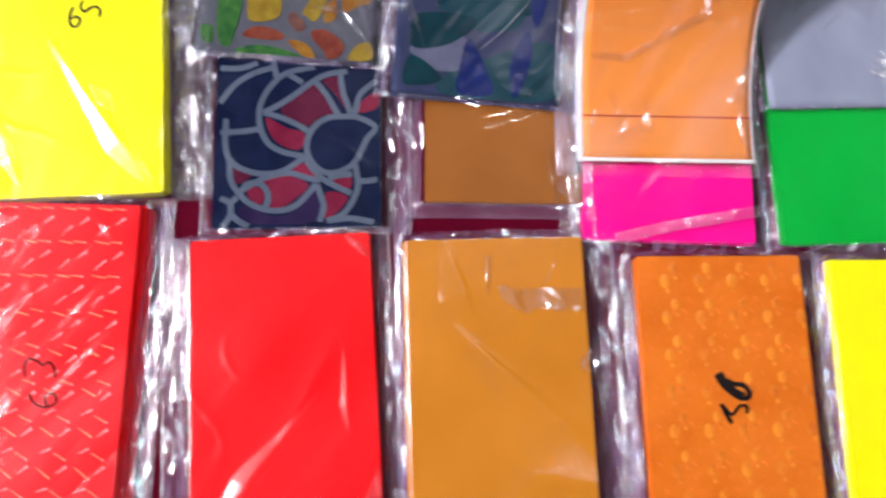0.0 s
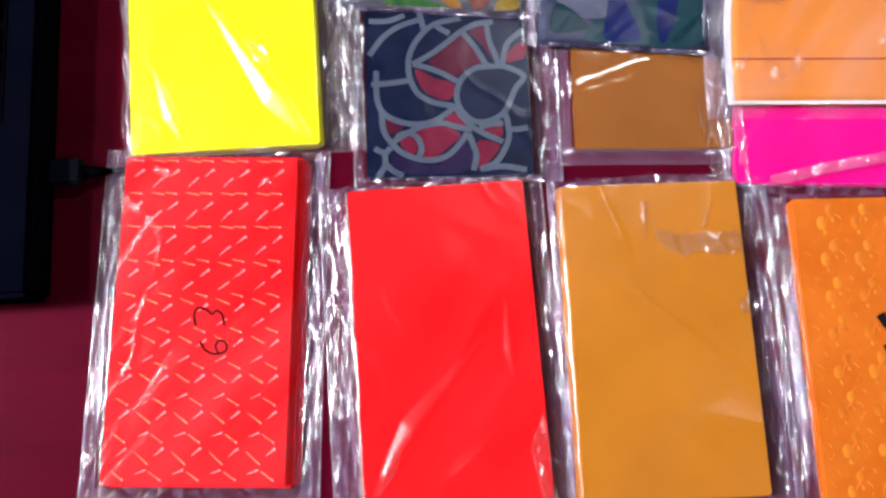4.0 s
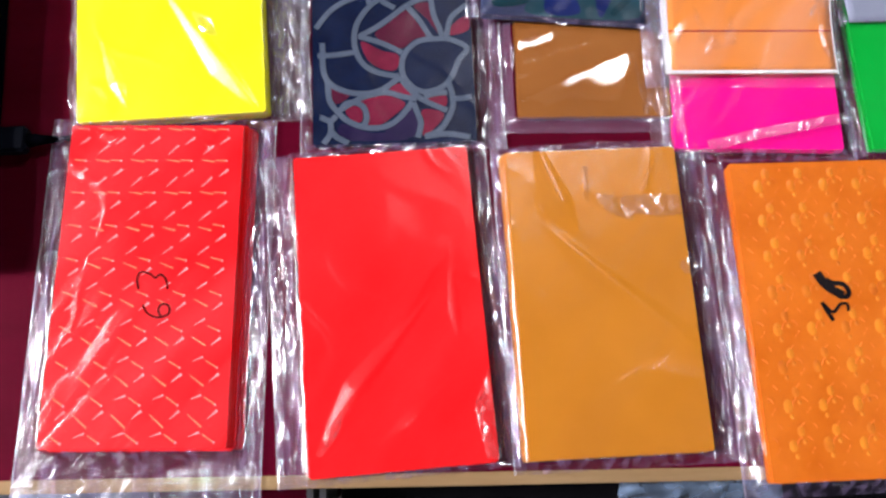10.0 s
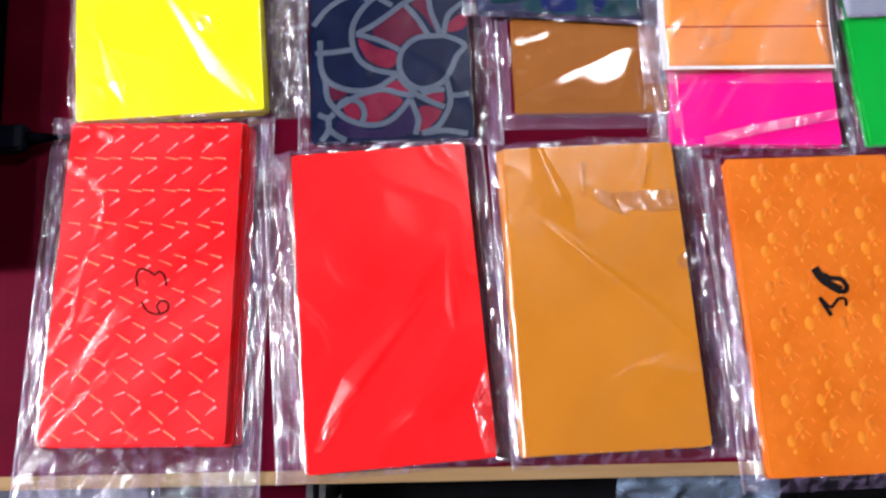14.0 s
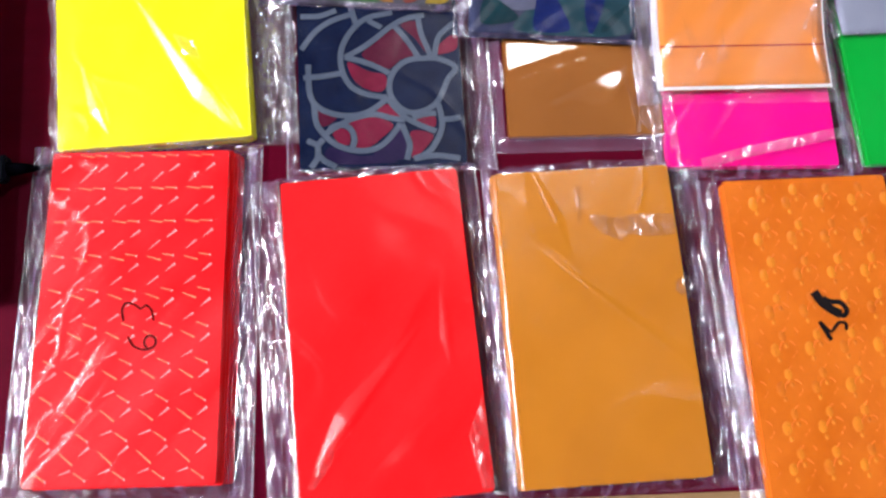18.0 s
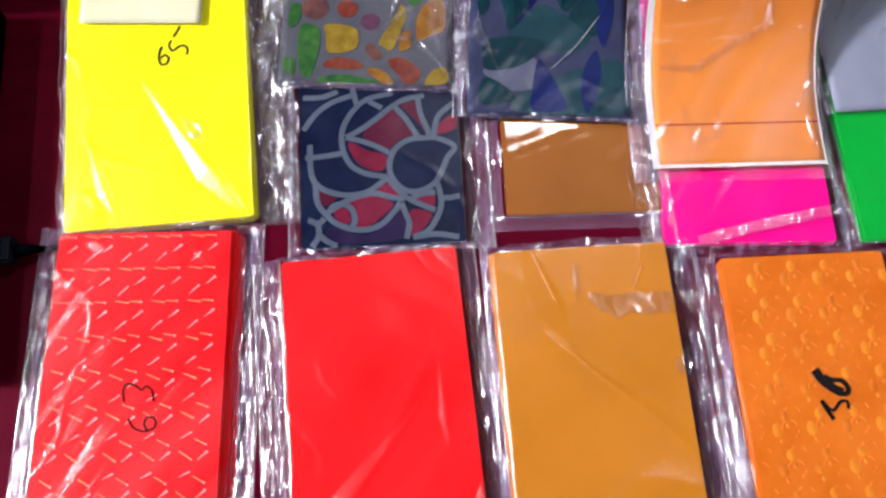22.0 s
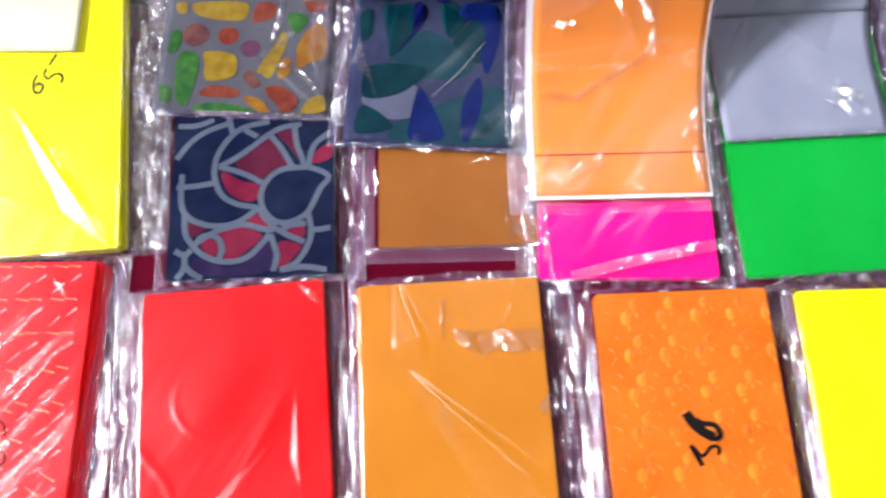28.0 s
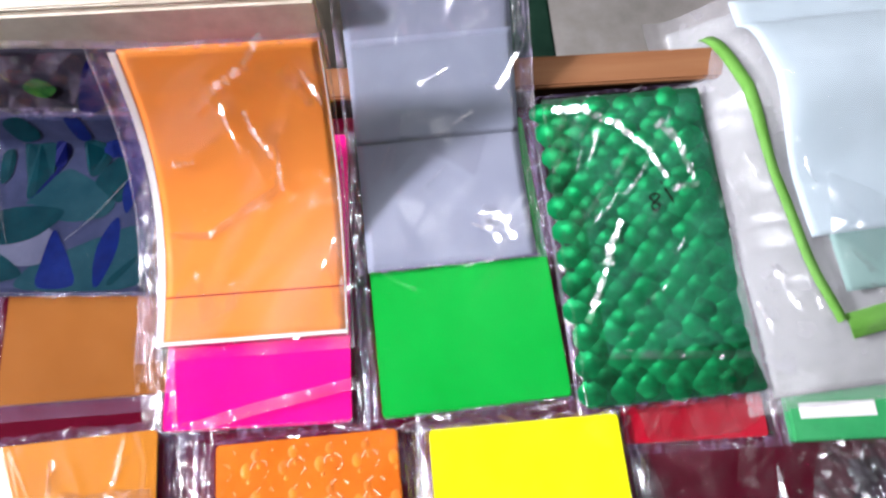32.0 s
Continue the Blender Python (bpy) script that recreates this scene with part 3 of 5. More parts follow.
def ridges(parent, top, lines, width=0.0011, bend=None):
    """Sharp folds of a sleeve: tapering ridges of doubled film along lines given in millimetres; milky white paints in
    their glint.
    """
    for line in lines:
        c = spline([(a * 0.001, b * 0.001) for a, b in line], 7)
        bm = bmesh.new()
        rows = []
        for i, p in enumerate(c):
            d = (c[min(len(c) - 1, i + 1)] - c[max(0, i - 1)]).normalized()
            f = math.sin(math.pi * min(1.0, (i + 0.6) / len(c)))
            side = Vector((-d.y, d.x)) * width * (0.2 + 0.8 * f) * (0.8 + 0.5 * nz(i * 0.9, line[0][0], 3.3)) / 2
            z = top + 0.0011
            pts = [Vector((*(p + side), z)), Vector((*p, z + 0.0005 * f)), Vector((*(p - side), z))]
            rows.append([bm.verts.new(bend(q) if bend else q) for q in pts])
        for a, b in zip(rows, rows[1:]):
            for k in range(2):
                bm.faces.new((a[k], a[k + 1], b[k + 1], b[k]))
        part("film_crease", bm, "fold", parent, "film crease with its glint in the white colour")


def crumple(parent, outline, z, amp, cell_x, cell_y, seed, bend=None, material="facet", lean=0.0, name="film_crumple", label="crinkled facets of clear film", split=False):
    """Crumpled film: small flat facets within an outline given in millimetres, at random heights up to amp."""
    luck = random.Random(seed)
    c, n = math.cos(radians(lean)), math.sin(radians(lean))
    turned = [(a * c + b * n, -a * n + b * c) for a, b in outline]

    def inside(a, b):
        hit = False
        for (ax, ay), (bx, by) in zip(turned, turned[1:] + turned[:1]):
            if (ay > b) != (by > b) and a < (bx - ax) * (b - ay) / (by - ay) + ax:
                hit = not hit
        return hit
    pts = []
    for (ax, ay), (bx, by) in zip(turned, turned[1:] + turned[:1]):
        k = max(1, int(math.hypot((bx - ax) / cell_x, (by - ay) / cell_y)))
        pts += [(ax + (bx - ax) * i / k, ay + (by - ay) * i / k, luck.uniform(0, 0.35)) for i in range(k)]
    xs, ys = [p[0] for p in turned], [p[1] for p in turned]
    b = min(ys)
    while b < max(ys):
        a = min(xs)
        while a < max(xs):
            p = (a + luck.uniform(-0.45, 0.45) * cell_x, b + luck.uniform(-0.45, 0.45) * cell_y)
            if inside(*p):
                pts.append((*p, luck.uniform(0, 1)))
            a += cell_x
        b += cell_y
    flat = [Vector((a / cell_x, b / cell_y)) for a, b, h in pts]
    verts, edges, faces, source = delaunay_2d_cdt(flat, [], [], 0, 1e-4)[:4]
    bm = bmesh.new()
    made = []
    for v, src in zip(verts, source):
        h = pts[src[0]][2] if src else 0.3
        a, b = v.x * cell_x, v.y * cell_y
        q = Vector(((a * c - b * n) * 0.001, (a * n + b * c) * 0.001, z + amp * h))
        made.append(bm.verts.new(bend(q) if bend else q))
    for f in faces:
        mid = sum((verts[i] for i in f), Vector((0, 0))) / len(f)
        if inside(mid.x * cell_x, mid.y * cell_y):
            bm.faces.new([made[i] for i in f])
    if split:
        bmesh.ops.split_edges(bm, edges=bm.edges[:])
    return part(name, bm, material, parent, label)


def shards(parent, strokes, z, seed, bend=None, slope=(0.66, 0.0), material="spark"):
    """Crisp creases of film: rows of small tilted facets along strokes (x, y, x, y, width) in millimetres."""
    luck = random.Random(seed)
    bm = bmesh.new()
    for x0, y0, x1, y1, wide in strokes:
        d = Vector((x1 - x0, y1 - y0))
        run = d.length
        d /= run
        n = Vector((-d.y, d.x))
        s = -0.5
        while s < run:
            e = s + luck.uniform(2.5, 6.0)
            m = Vector((x0, y0)) + d * (s + e) / 2 + n * luck.uniform(-0.4, 0.4)
            h = wide * luck.uniform(0.3, 0.62)
            ring = [m + d * (s - e) / 2 * 1.05 - n * h * luck.uniform(0.3, 1), m + d * (e - s) / 2 * 0.7 - n * h, m + d * (e - s) / 2 * 1.1 + n * h * luck.uniform(0.1, 1), m - d * (e - s) / 2 * 0.6 + n * h]
            sx, sy = slope[0] + luck.uniform(-0.16, 0.16), slope[1] + luck.uniform(-0.16, 0.16)
            lift = [sx * (q.x - m.x) + sy * (q.y - m.y) for q in ring]
            pts = [Vector((q.x * 0.001, q.y * 0.001, z + 0.001 * (k - min(lift)))) for q, k in zip(ring, lift)]
            bm.faces.new([bm.verts.new(bend(q) if bend else q) for q in pts])
            s = e - luck.uniform(0, 0.5)
    ob = part("film_crinkle", bm, material, parent)
    return tagged(ob, "bright creases of clear film", kind="stuff")


def tangle(parent, x0, x1, y0, y1, z, count, seed, lean=20, amp=0.004):
    """A crumpled stretch of film with an uneven outline; sizes in millimetres."""
    luck = random.Random(seed)
    mx, my = (x0 + x1) / 2, (y0 + y1) / 2
    ring = []
    for k in range(14):
        a = 2 * math.pi * k / 14
        r = luck.uniform(0.75, 1.0) / max(abs(math.cos(a)), abs(math.sin(a)))
        ring.append((mx + r * math.cos(a) * (x1 - x0) / 2, my + r * math.sin(a) * (y1 - y0) / 2))
    cell = max(2.5, math.sqrt((x1 - x0) * (y1 - y0) / count / 3))
    crumple(parent, ring, z, amp * 0.5, cell * 0.7, cell * 1.6, seed, lean=lean, material="spark")


def marks(parent, strokes, z, material, name="embossed_marks"):
    """Short tapering embossed strokes (x, y, x, y, first and last width), in millimetres, each a low ridge."""
    bm = bmesh.new()
    for x0, y0, x1, y1, w0, w1 in strokes:
        d = Vector((x1 - x0, y1 - y0)).normalized()
        sx, sy = -d.y, d.x
        row = [[bm.verts.new(((x + k * sx * w / 2) * 0.001, (y + k * sy * w / 2) * 0.001, z + (0.00014 if k == 0 else 0.00004))) for k in (-1, 0, 1)] for x, y, w in ((x0, y0, w0), (x1, y1, w1))]
        for k in range(2):
            bm.faces.new((row[0][k + 1], row[0][k], row[1][k], row[1][k + 1]))
    bmesh.ops.recalc_face_normals(bm, faces=bm.faces[:])
    for f in bm.faces:
        if f.normal.z < 0:
            f.normal_flip()
    return part(name, bm, material, parent)


def domes(parent, cells, z, material, name, label=""):
    """Low rounded bumps (x, y, two radii and height in millimetres) embossed in foil."""
    bm = bmesh.new()
    for x, y, rx, ry, h in cells:
        rings = []
        for k in (1.0, 0.72, 0.38):
            rings.append([bm.verts.new(((x + rx * k * math.cos(a)) * 0.001, (y + ry * k * math.sin(a)) * 0.001, z + h * (1 - k * k) * 0.001)) for a in (2 * math.pi * i / 9 for i in range(9))])
        tip = bm.verts.new((x * 0.001, y * 0.001, z + h * 0.001))
        for i in range(9):
            j = (i + 1) % 9
            for low, high in zip(rings, rings[1:]):
                bm.faces.new((low[i], low[j], high[j], high[i]))
            bm.faces.new((rings[2][i], rings[2][j], tip))
    ob = part(name, bm, material, parent, smooth=True)
    return tagged(ob, label, kind="stuff")


def clip_to(pts, w, l):
    return [Vector((max(-w / 2, min(w / 2, p[0])), max(-l / 2, min(l / 2, p[1])))) for p in pts]


def patch(pts, z, size, smooth_line=True, thick=0.00012, grow=1.0):
    """A printed field with a smooth outline, kept within the card."""
    c = clip_to(spline(pts, 5, True) if smooth_line else [Vector(p) for p in pts], *size)
    mid = sum(c, Vector((0, 0))) / len(c)
    c = clip_to([mid + (p - mid) * grow for p in c], *size)
    keep = [p for i, p in enumerate(c) if (p - c[i - 1]).length > 1e-5]
    return slab([(p.x, p.y) for p in keep], z - thick, z)


def disc(x, y, r, z, size, squash=1.0):
    return patch([(x + r * math.cos(k * math.pi / 4), y + squash * r * math.sin(k * math.pi / 4)) for k in range(8)], z, size)


# ---- the room ----
def room():
    f = part("floor", box(-2.5, 2.6, -2.2, 2.4, -0.80, -0.75), "floor")
    tagged(f, "grey stone-tiled floor under the desk", "floor", kind="structure")
    # ceiling and walls are unseen, added dark to hold back bounce and reflections
    c = part("ceiling", box(-2.5, 2.6, -2.2, 2.4, 1.85, 1.90), "ceil")
    tagged(c, "unseen ceiling, kept dark to quiet reflections", "ceiling", kind="structure")
    for name, a in (("wall_north", (-2.5, 2.6, 2.4, 2.5)), ("wall_south", (-2.5, 2.6, -2.3, -2.2)), ("wall_west", (-2.6, -2.5, -2.3, 2.5)), ("wall_east", (2.6, 2.7, -2.3, 2.5))):
        w = part(name, box(*a, -0.8, 1.9), "wall")
        tagged(w, "unseen wall, kept dark to cut bounced light", "wall", kind="structure")


room()


def ceiling_lamp(x, y, z, turn, length, width, watts):
    t = thing("ceiling_lamp", pose(x, y, z, 0, 0, turn), "unseen lit white lamp with a metal housing under the ceiling", "lamp", "ceiling lamps")
    part("housing", box(-length / 2 - 0.03, length / 2 + 0.03, -width / 2 - 0.01, width / 2 + 0.01, 0.012, 0.13, 0.004), "white", t)
    glow = bpy.data.materials.new("lit diffuser")
    glow.use_nodes = True
    e = glow.node_tree.nodes["Principled BSDF"]
    e.inputs["Emission Color"].default_value = (0.93, 0.97, 1.0, 1)
    e.inputs["Emission Strength"].default_value = 6.0
    part("diffuser", box(-length / 2, length / 2, -width / 2, width / 2, 0.0, 0.012, 0.003), glow, t, "lit white diffuser")
    lamp = bpy.data.lights.new("lamp_light", "AREA")
    lamp.shape, lamp.size, lamp.size_y, lamp.energy = "RECTANGLE", length, width, watts
    lamp.color = (0.93, 0.93, 1.0)
    ob = new("lamp_light", lamp)
    ob.matrix_world = pose(x, y, z - 0.01, 0, 0, turn)


for spec in LAMPS:
    ceiling_lamp(*spec)


def wall_lamp(x, y, z, length, width, watts):
    t = thing("wall_lamp", pose(x, y, z), "lit white tube lamp on the wall", "lamp")
    part("housing", box(-0.08, -0.012, -length / 2 - 0.03, length / 2 + 0.03, -0.04, 0.04, 0.004), "white", t)
    part("diffuser", box(-0.012, 0.0, -length / 2, length / 2, -width / 2, width / 2, 0.003), bpy.data.materials["lit diffuser"], t, "lit white diffuser")
    lamp = bpy.data.lights.new("wall_light", "AREA")
    lamp.shape, lamp.size, lamp.size_y, lamp.energy = "RECTANGLE", width, length, watts
    lamp.color = (0.96, 0.925, 1.04)
    ob = new("wall_light", lamp)
    ob.matrix_world = look((x + 0.01, y, z), (0.0, y, 0.0))


wall_lamp(*WALL_LAMP)


# ---- the desk ----
def desk():
    t = thing("desk", pose(0, 0, 0), "maroon laminate desk with pale wood edging and a raised back rail", "desk")
    part("tabletop", box(-0.75, 0.95, -0.178, 0.20, -0.022, 0.0), "table", t)
    part("front_edging", box(-0.75, 0.95, -0.185, -0.178, -0.022, 0.0005, 0.0006), "edge", t, "pale raw wood edging strip")
    # one wooden rail: the body's dark brown paints in its front's shade
    part("back_rail", box(-0.75, 0.95, 0.202, 0.222, -0.03, 0.019), "rail_shade", t, "rail, its front's shade painted dark brown")
    part("rail_top", box(-0.75, 0.95, 0.2005, 0.2235, 0.019, 0.0235, 0.0012), "rim", t, "orange wooden top of the rail")
    part("back_panel", box(-0.75, 0.95, 0.205, 0.215, -0.75, -0.03), "table", t)
    for x in (-0.75, 0.93):
        part("side_panel", box(x, x + 0.02, -0.17, 0.2, -0.75, -0.022), "table", t)
    return t


desk()

# ---- front row of packs ----
def pen(parent, strokes, width, z, material="ink"):
    """Handwriting: each stroke a smooth flat line."""
    for k in strokes:
        part("handwriting", band(k, width, z + 0.0002, 6), material, parent, "handwritten number")


def mm(ox, oy, pts):
    return [(ox + a * 0.001, oy + b * 0.001) for a, b in pts]


p, top = pack("red prismatic foil cards numbered in pen, in a crinkled sleeve", -0.0780, -0.0714, -0.3, 0.0985, 0.183, 7, "prism_red", 0.014, 0.018, 0.033, 0.006, seed=1, fan=0.0013, under="red",
              jitter=0.0014, pleats=[(0.024, 0.086, 0.044, 0.062, 0.004, 0.3)])
# strokes laid out as the foil's glints, brightened by colour
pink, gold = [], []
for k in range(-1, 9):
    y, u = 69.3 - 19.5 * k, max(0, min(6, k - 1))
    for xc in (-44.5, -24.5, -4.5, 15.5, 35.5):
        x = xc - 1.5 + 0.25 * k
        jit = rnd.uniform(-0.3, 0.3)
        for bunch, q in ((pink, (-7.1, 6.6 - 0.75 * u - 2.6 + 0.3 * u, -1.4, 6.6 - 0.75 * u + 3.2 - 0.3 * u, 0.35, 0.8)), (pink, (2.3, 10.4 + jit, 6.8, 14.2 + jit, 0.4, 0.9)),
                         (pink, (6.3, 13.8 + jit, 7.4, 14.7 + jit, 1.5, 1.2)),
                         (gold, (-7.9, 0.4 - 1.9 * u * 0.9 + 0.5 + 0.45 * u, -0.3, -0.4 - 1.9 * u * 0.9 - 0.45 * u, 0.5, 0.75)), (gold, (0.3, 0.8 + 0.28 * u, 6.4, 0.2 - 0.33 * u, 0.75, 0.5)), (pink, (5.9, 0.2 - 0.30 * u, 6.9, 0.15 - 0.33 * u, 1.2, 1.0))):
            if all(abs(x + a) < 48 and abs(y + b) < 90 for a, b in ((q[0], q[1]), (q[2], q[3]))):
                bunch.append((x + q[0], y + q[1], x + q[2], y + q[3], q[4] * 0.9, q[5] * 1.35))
marks(p, pink, top, "glint_pink")
marks(p, gold, top, "glint_gold")
pen(p, [mm(-0.0015, 0, [(-2.0, -5.9), (-3.2, -0.1), (-1.4, 3.9), (3.7, 2.7), (6.7, 0.5), (9.4, 2.4), (12.5, -0.3), (13.9, -6.0)]),
        mm(-0.0015, 0, [(0.9, -14.5), (4.2, -19.5), (10.0, -21.7), (15.4, -19.6), (15.1, -15.3), (11.5, -14.3), (9.6, -17.4), (11.3, -21.0)])], 0.0012, top + 0.0002, "ink_brown")
crumple(p, [(-50, 84), (-36, 93), (-30, 99), (-46, 100), (-56, 92), (-58, 78)], top - 0.002, 0.003, 3.0, 4.0, 101)
crumple(p, [(-63, -110), (-52, -92), (-20, -93), (20, -94), (50, -92), (66, -108), (44, -122), (-50, -124)], 0.0022, 0.0012, 8.0, 5.0, 102, material="crisp")

p, top = pack("plain bright red vinyl cards in a clear sleeve", 0.0583, -0.0865, 4.4, 0.1010, 0.1800, 6, "red", 0.018, 0.012, 0.004, 0.004, seed=2, skin="satin",
              pleats=[(-0.0447, -0.0727, 0.0258, 0.0059, 0.012, 0.30), (-0.0146, -0.0783, 0.0384, -0.0384, 0.004, 0.35), (0.0361, -0.03, 0.0345, 0.04, 0.007, 0.25)],
              folds=[(0.0, -0.02, 0.03, 0.03, 0.0003, 0.012), (-0.035, 0.0, 0.01, 0.06, 0.0005, 0.03)])
crumple(p, [(-43, -79), (-33, -67), (-30, -56), (-35, -58), (-42, -68), (-47, -78)], top + 0.0012, 0.002, 3.0, 7.0, 103, lean=-40, material="spark")
crumple(p, [(36, 90), (47, 84), (50, 74), (44, 79), (39, 84)], top + 0.001, 0.002, 2.5, 4.0, 104, lean=40, material="spark")
crumple(p, [(40, -60), (50, -40), (52, -89), (44, -88)], top + 0.0008, 0.0022, 2.2, 7.0, 105, material="spark")

p, top = pack("plain amber gold vinyl cards in a clear sleeve", 0.1785, -0.0833, 2.2, 0.1010, 0.1755, 7, "gold", 0.008, 0.020, 0.007, 0.006, seed=3, fan=-0.0006,
              skin="satin", pleats=[(-0.0120, 0.034, -0.0335, 0.100, 0.020, 0.21), (0.070, -0.055, -0.034, 0.045, 0.034, 0.19)],
              folds=[(0.035, 0.085, 0.03, 0.06, 0.0004, 0.006), (0.0, -0.05, 0.03, -0.035, 0.0003, 0.004)])
crumple(p, [(0.2, 60.4), (15.6, 57.7), (30, 58.5), (48.2, 57.3), (50.3, 45.1), (35, 44.5), (22, 47), (16.5, 43.0), (6, 49), (0.3, 54.6)], top + 0.0014, 0.0030, 5.0, 6.5, 106, lean=35, material="spark")
crumple(p, [(-6.5, 77), (-2.5, 77.5), (-4.5, 53.6), (-6.5, 54)], top + 0.001, 0.002, 2.0, 6.0, 107, material="spark")
crumple(p, [(26, 60), (34, 75), (36, 75), (30, 62)], top + 0.001, 0.0018, 2.0, 6.0, 108)
crumple(p, [(41.4, 14.8), (52.2, 24), (57, 14), (50.3, 7)], top - 0.001, 0.003, 3.5, 4.0, 109, material="spark")
crumple(p, [(-50, 89), (0, 95), (52, 92), (66, 99), (70, 80), (56, 70), (51, 85), (0, 88), (-50, 86)], 0.004, 0.003, 5.0, 4.0, 110)

p, top = pack("orange prismatic foil cards numbered in marker, in a clear sleeve", 0.3085, -0.0947, 1.5, 0.0970, 0.182, 7, "prism_orange", 0.014, 0.012, 0.008, 0.004, seed=4, skin="still")
comets, rings = [], []
for k in range(-1, 9):
    for i in range(-1, 6):
        for row in range(2):
            x, y = -33.5 + 19.7 * i + 5.0 * row - 0.25 * k, 79.5 - 21.2 * k - 13.6 * row
            if abs(x) < 46 and -88 < y - 9 and y < 89:
                big = rnd.uniform(0.45, 0.95) if row == 0 else rnd.uniform(0.3, 0.6)
                comets.append((x + 0.8, y - 3.0, 1.7 + 1.5 * big, 2.4 + 2.4 * big, 0.24 + 0.30 * big))
                comets.append((x + 2.2, y - 8.6, 1.2, 1.6, 0.3))
            cx, cy = x + 8 - 2.5 * row, y - 3
            for a in (165, 147, 129, 111, 62, 44, 26, -25, -60) if row == 0 else (135, 115, 40, 20):
                r = 4.8 + rnd.uniform(-0.25, 0.25)
                a, b = radians(a), radians(a + 15)
                q = (cx + r * math.cos(a), cy + r * math.sin(a), cx + r * math.cos(b), cy + r * math.sin(b))
                if max(abs(q[0]), abs(q[2])) < 46 and max(abs(q[1]), abs(q[3])) < 88:
                    rings.append((*q, rnd.uniform(0.5, 1.0), rnd.uniform(0.4, 0.9)))
domes(p, comets, top - 0.0001, "comet", "embossing", "orange foil bumps with yellow glints in their colour")
marks(p, rings, top + 0.00002, "bubble")
pen(p, [mm(0, 0, [(-6.3, 23.3), (-3.4, 17.8), (0.9, 13.4), (7.0, 9.6)])], 0.0052, top + 0.0004)
pen(p, [mm(0, 0, [(1.5, 11.5), (8.1, 8.9), (10.6, 11.8), (7.9, 16.2), (2.0, 17.2), (-1.6, 19.4)])], 0.0028, top + 0.00043)
pen(p, [mm(0, 0, [(-6.1, 6.2), (-3.5, 0.2), (-1.2, -4.5)])], 0.0024, top + 0.0004)
pen(p, [mm(0, 0, [(-5.4, 5.4), (-0.7, 0.4), (4.4, 4.8), (8.4, 4.6), (8.3, 0.7)])], 0.0017, top + 0.00043)
crumple(p, [(40, 92), (52, 92), (58, 60), (50, 62)], top - 0.002, 0.003, 3.0, 5.0, 111)

p, top = pack("plain fluorescent yellow vinyl cards in a clear sleeve", 0.4265, -0.0940, 0.9, 0.1030, 0.180, 7, "yellow", 0.008, 0.010, 0.012, 0.020, seed=5, over=0.5, skin="calm")
ridges(p, 0.005, [[(-78, 90), (-45, 101), (-5, 109), (30, 108), (64, 97)]], 0.0009)
crumple(p, [(-78, 90), (-50, 98), (-8, 108), (30, 107), (62, 97), (48, 92), (-45, 91)], 0.0045, 0.0026, 6.0, 4.0, 112, material="spark")
crumple(p, [(30, 86), (46, 88), (48, 70), (40, 74)], top + 0.0006, 0.0016, 4.0, 5.0, 113, material="calm")
p, top = pack("lime green vinyl cards in a sleeve with a loose end", 0.5445, -0.178, -0.8, 0.106, 0.180, 6, "lime", 0.012, 0.03, 0.012, 0.066, seed=6, rough=1.6, fan=-0.0035, border="loose",
     folds=[(0.02, 0.1, 0.024, 0.14, 0.002, 0.004), (-0.05, 0.14, 0.04, 0.15, 0.002, 0.005)])
crumple(p, [(-58, 92), (60, 95), (64, 103), (-40, 103), (-60, 97)], 0.006, 0.002, 7.0, 3.5, 114)
crumple(p, [(-60, 104), (60, 104), (74, 150), (20, 156), (-40, 150), (-64, 154)], 0.004, 0.003, 11.0, 13.0, 115, material="crisp", lean=20)
crumple(p, [(-64, 112), (-54, 108), (-50, 130), (-56, 152), (-66, 150)], 0.005, 0.004, 3.5, 6.0, 116, material="spark")
crumple(p, [(8, 108), (14, 118), (16, 140), (12, 132), (4, 112)], 0.006, 0.003, 3.0, 6.0, 138, material="spark")
ridges(p, 0.006, [[(2, 104), (10, 120), (13, 142)], [(20, 104), (15, 122), (13, 142)], [(-58, 102), (-20, 106), (30, 104), (62, 98)]], 0.0011)

# ---- back row of packs ----
p, top = pack("fluorescent yellow vinyl cards numbered in marker, in a loose sleeve", -0.075, 0.1143, 3.8, 0.108, 0.18, 10, "yellow", 0.006, 0.026, 0.004, 0.012, z=0.006, seed=7, tilt=4.0, rough=3.0, border="crumple", wrinkled=1.6, skin="satin",
              pleats=[(0.053, -0.0930, -0.014, 0.010, 0.013, 0.34), (-0.024, -0.084, -0.040, -0.036, 0.008, 0.36)])
crumple(p, [(55, -88), (60, -40), (58, 20), (66, 60), (78, 50), (79, -30), (76, -80), (68, -92)], 0.004, 0.007, 6.0, 12.0, 135, material="crumple")
crumple(p, [(12, -24), (24, -30), (28, -42), (18, -38)], top + 0.001, 0.002, 4.0, 6.0, 117, lean=35, material="spark")
pen(p, [mm(0, 0.0025, [(3.1, 20.5), (1.1, 15.0), (1.8, 9.2), (5.3, 8.5), (7.0, 12.4), (4.5, 14.6), (2.4, 12.8)]), mm(0, 0.0025, [(14.3, 33.3), (10.1, 26.4)]), mm(0, 0.0025, [(8.7, 24.1), (7.3, 20.5), (9.6, 17.2), (13.1, 19.6), (16.5, 20.0), (18.6, 17.4), (17.8, 13.8)])], 0.0014, top)
note = thing("paper_slip", pose(-0.085, 0.184, 0.0245, 4, 0, -1), "pale cream paper slip lying on the yellow pack", "paper")
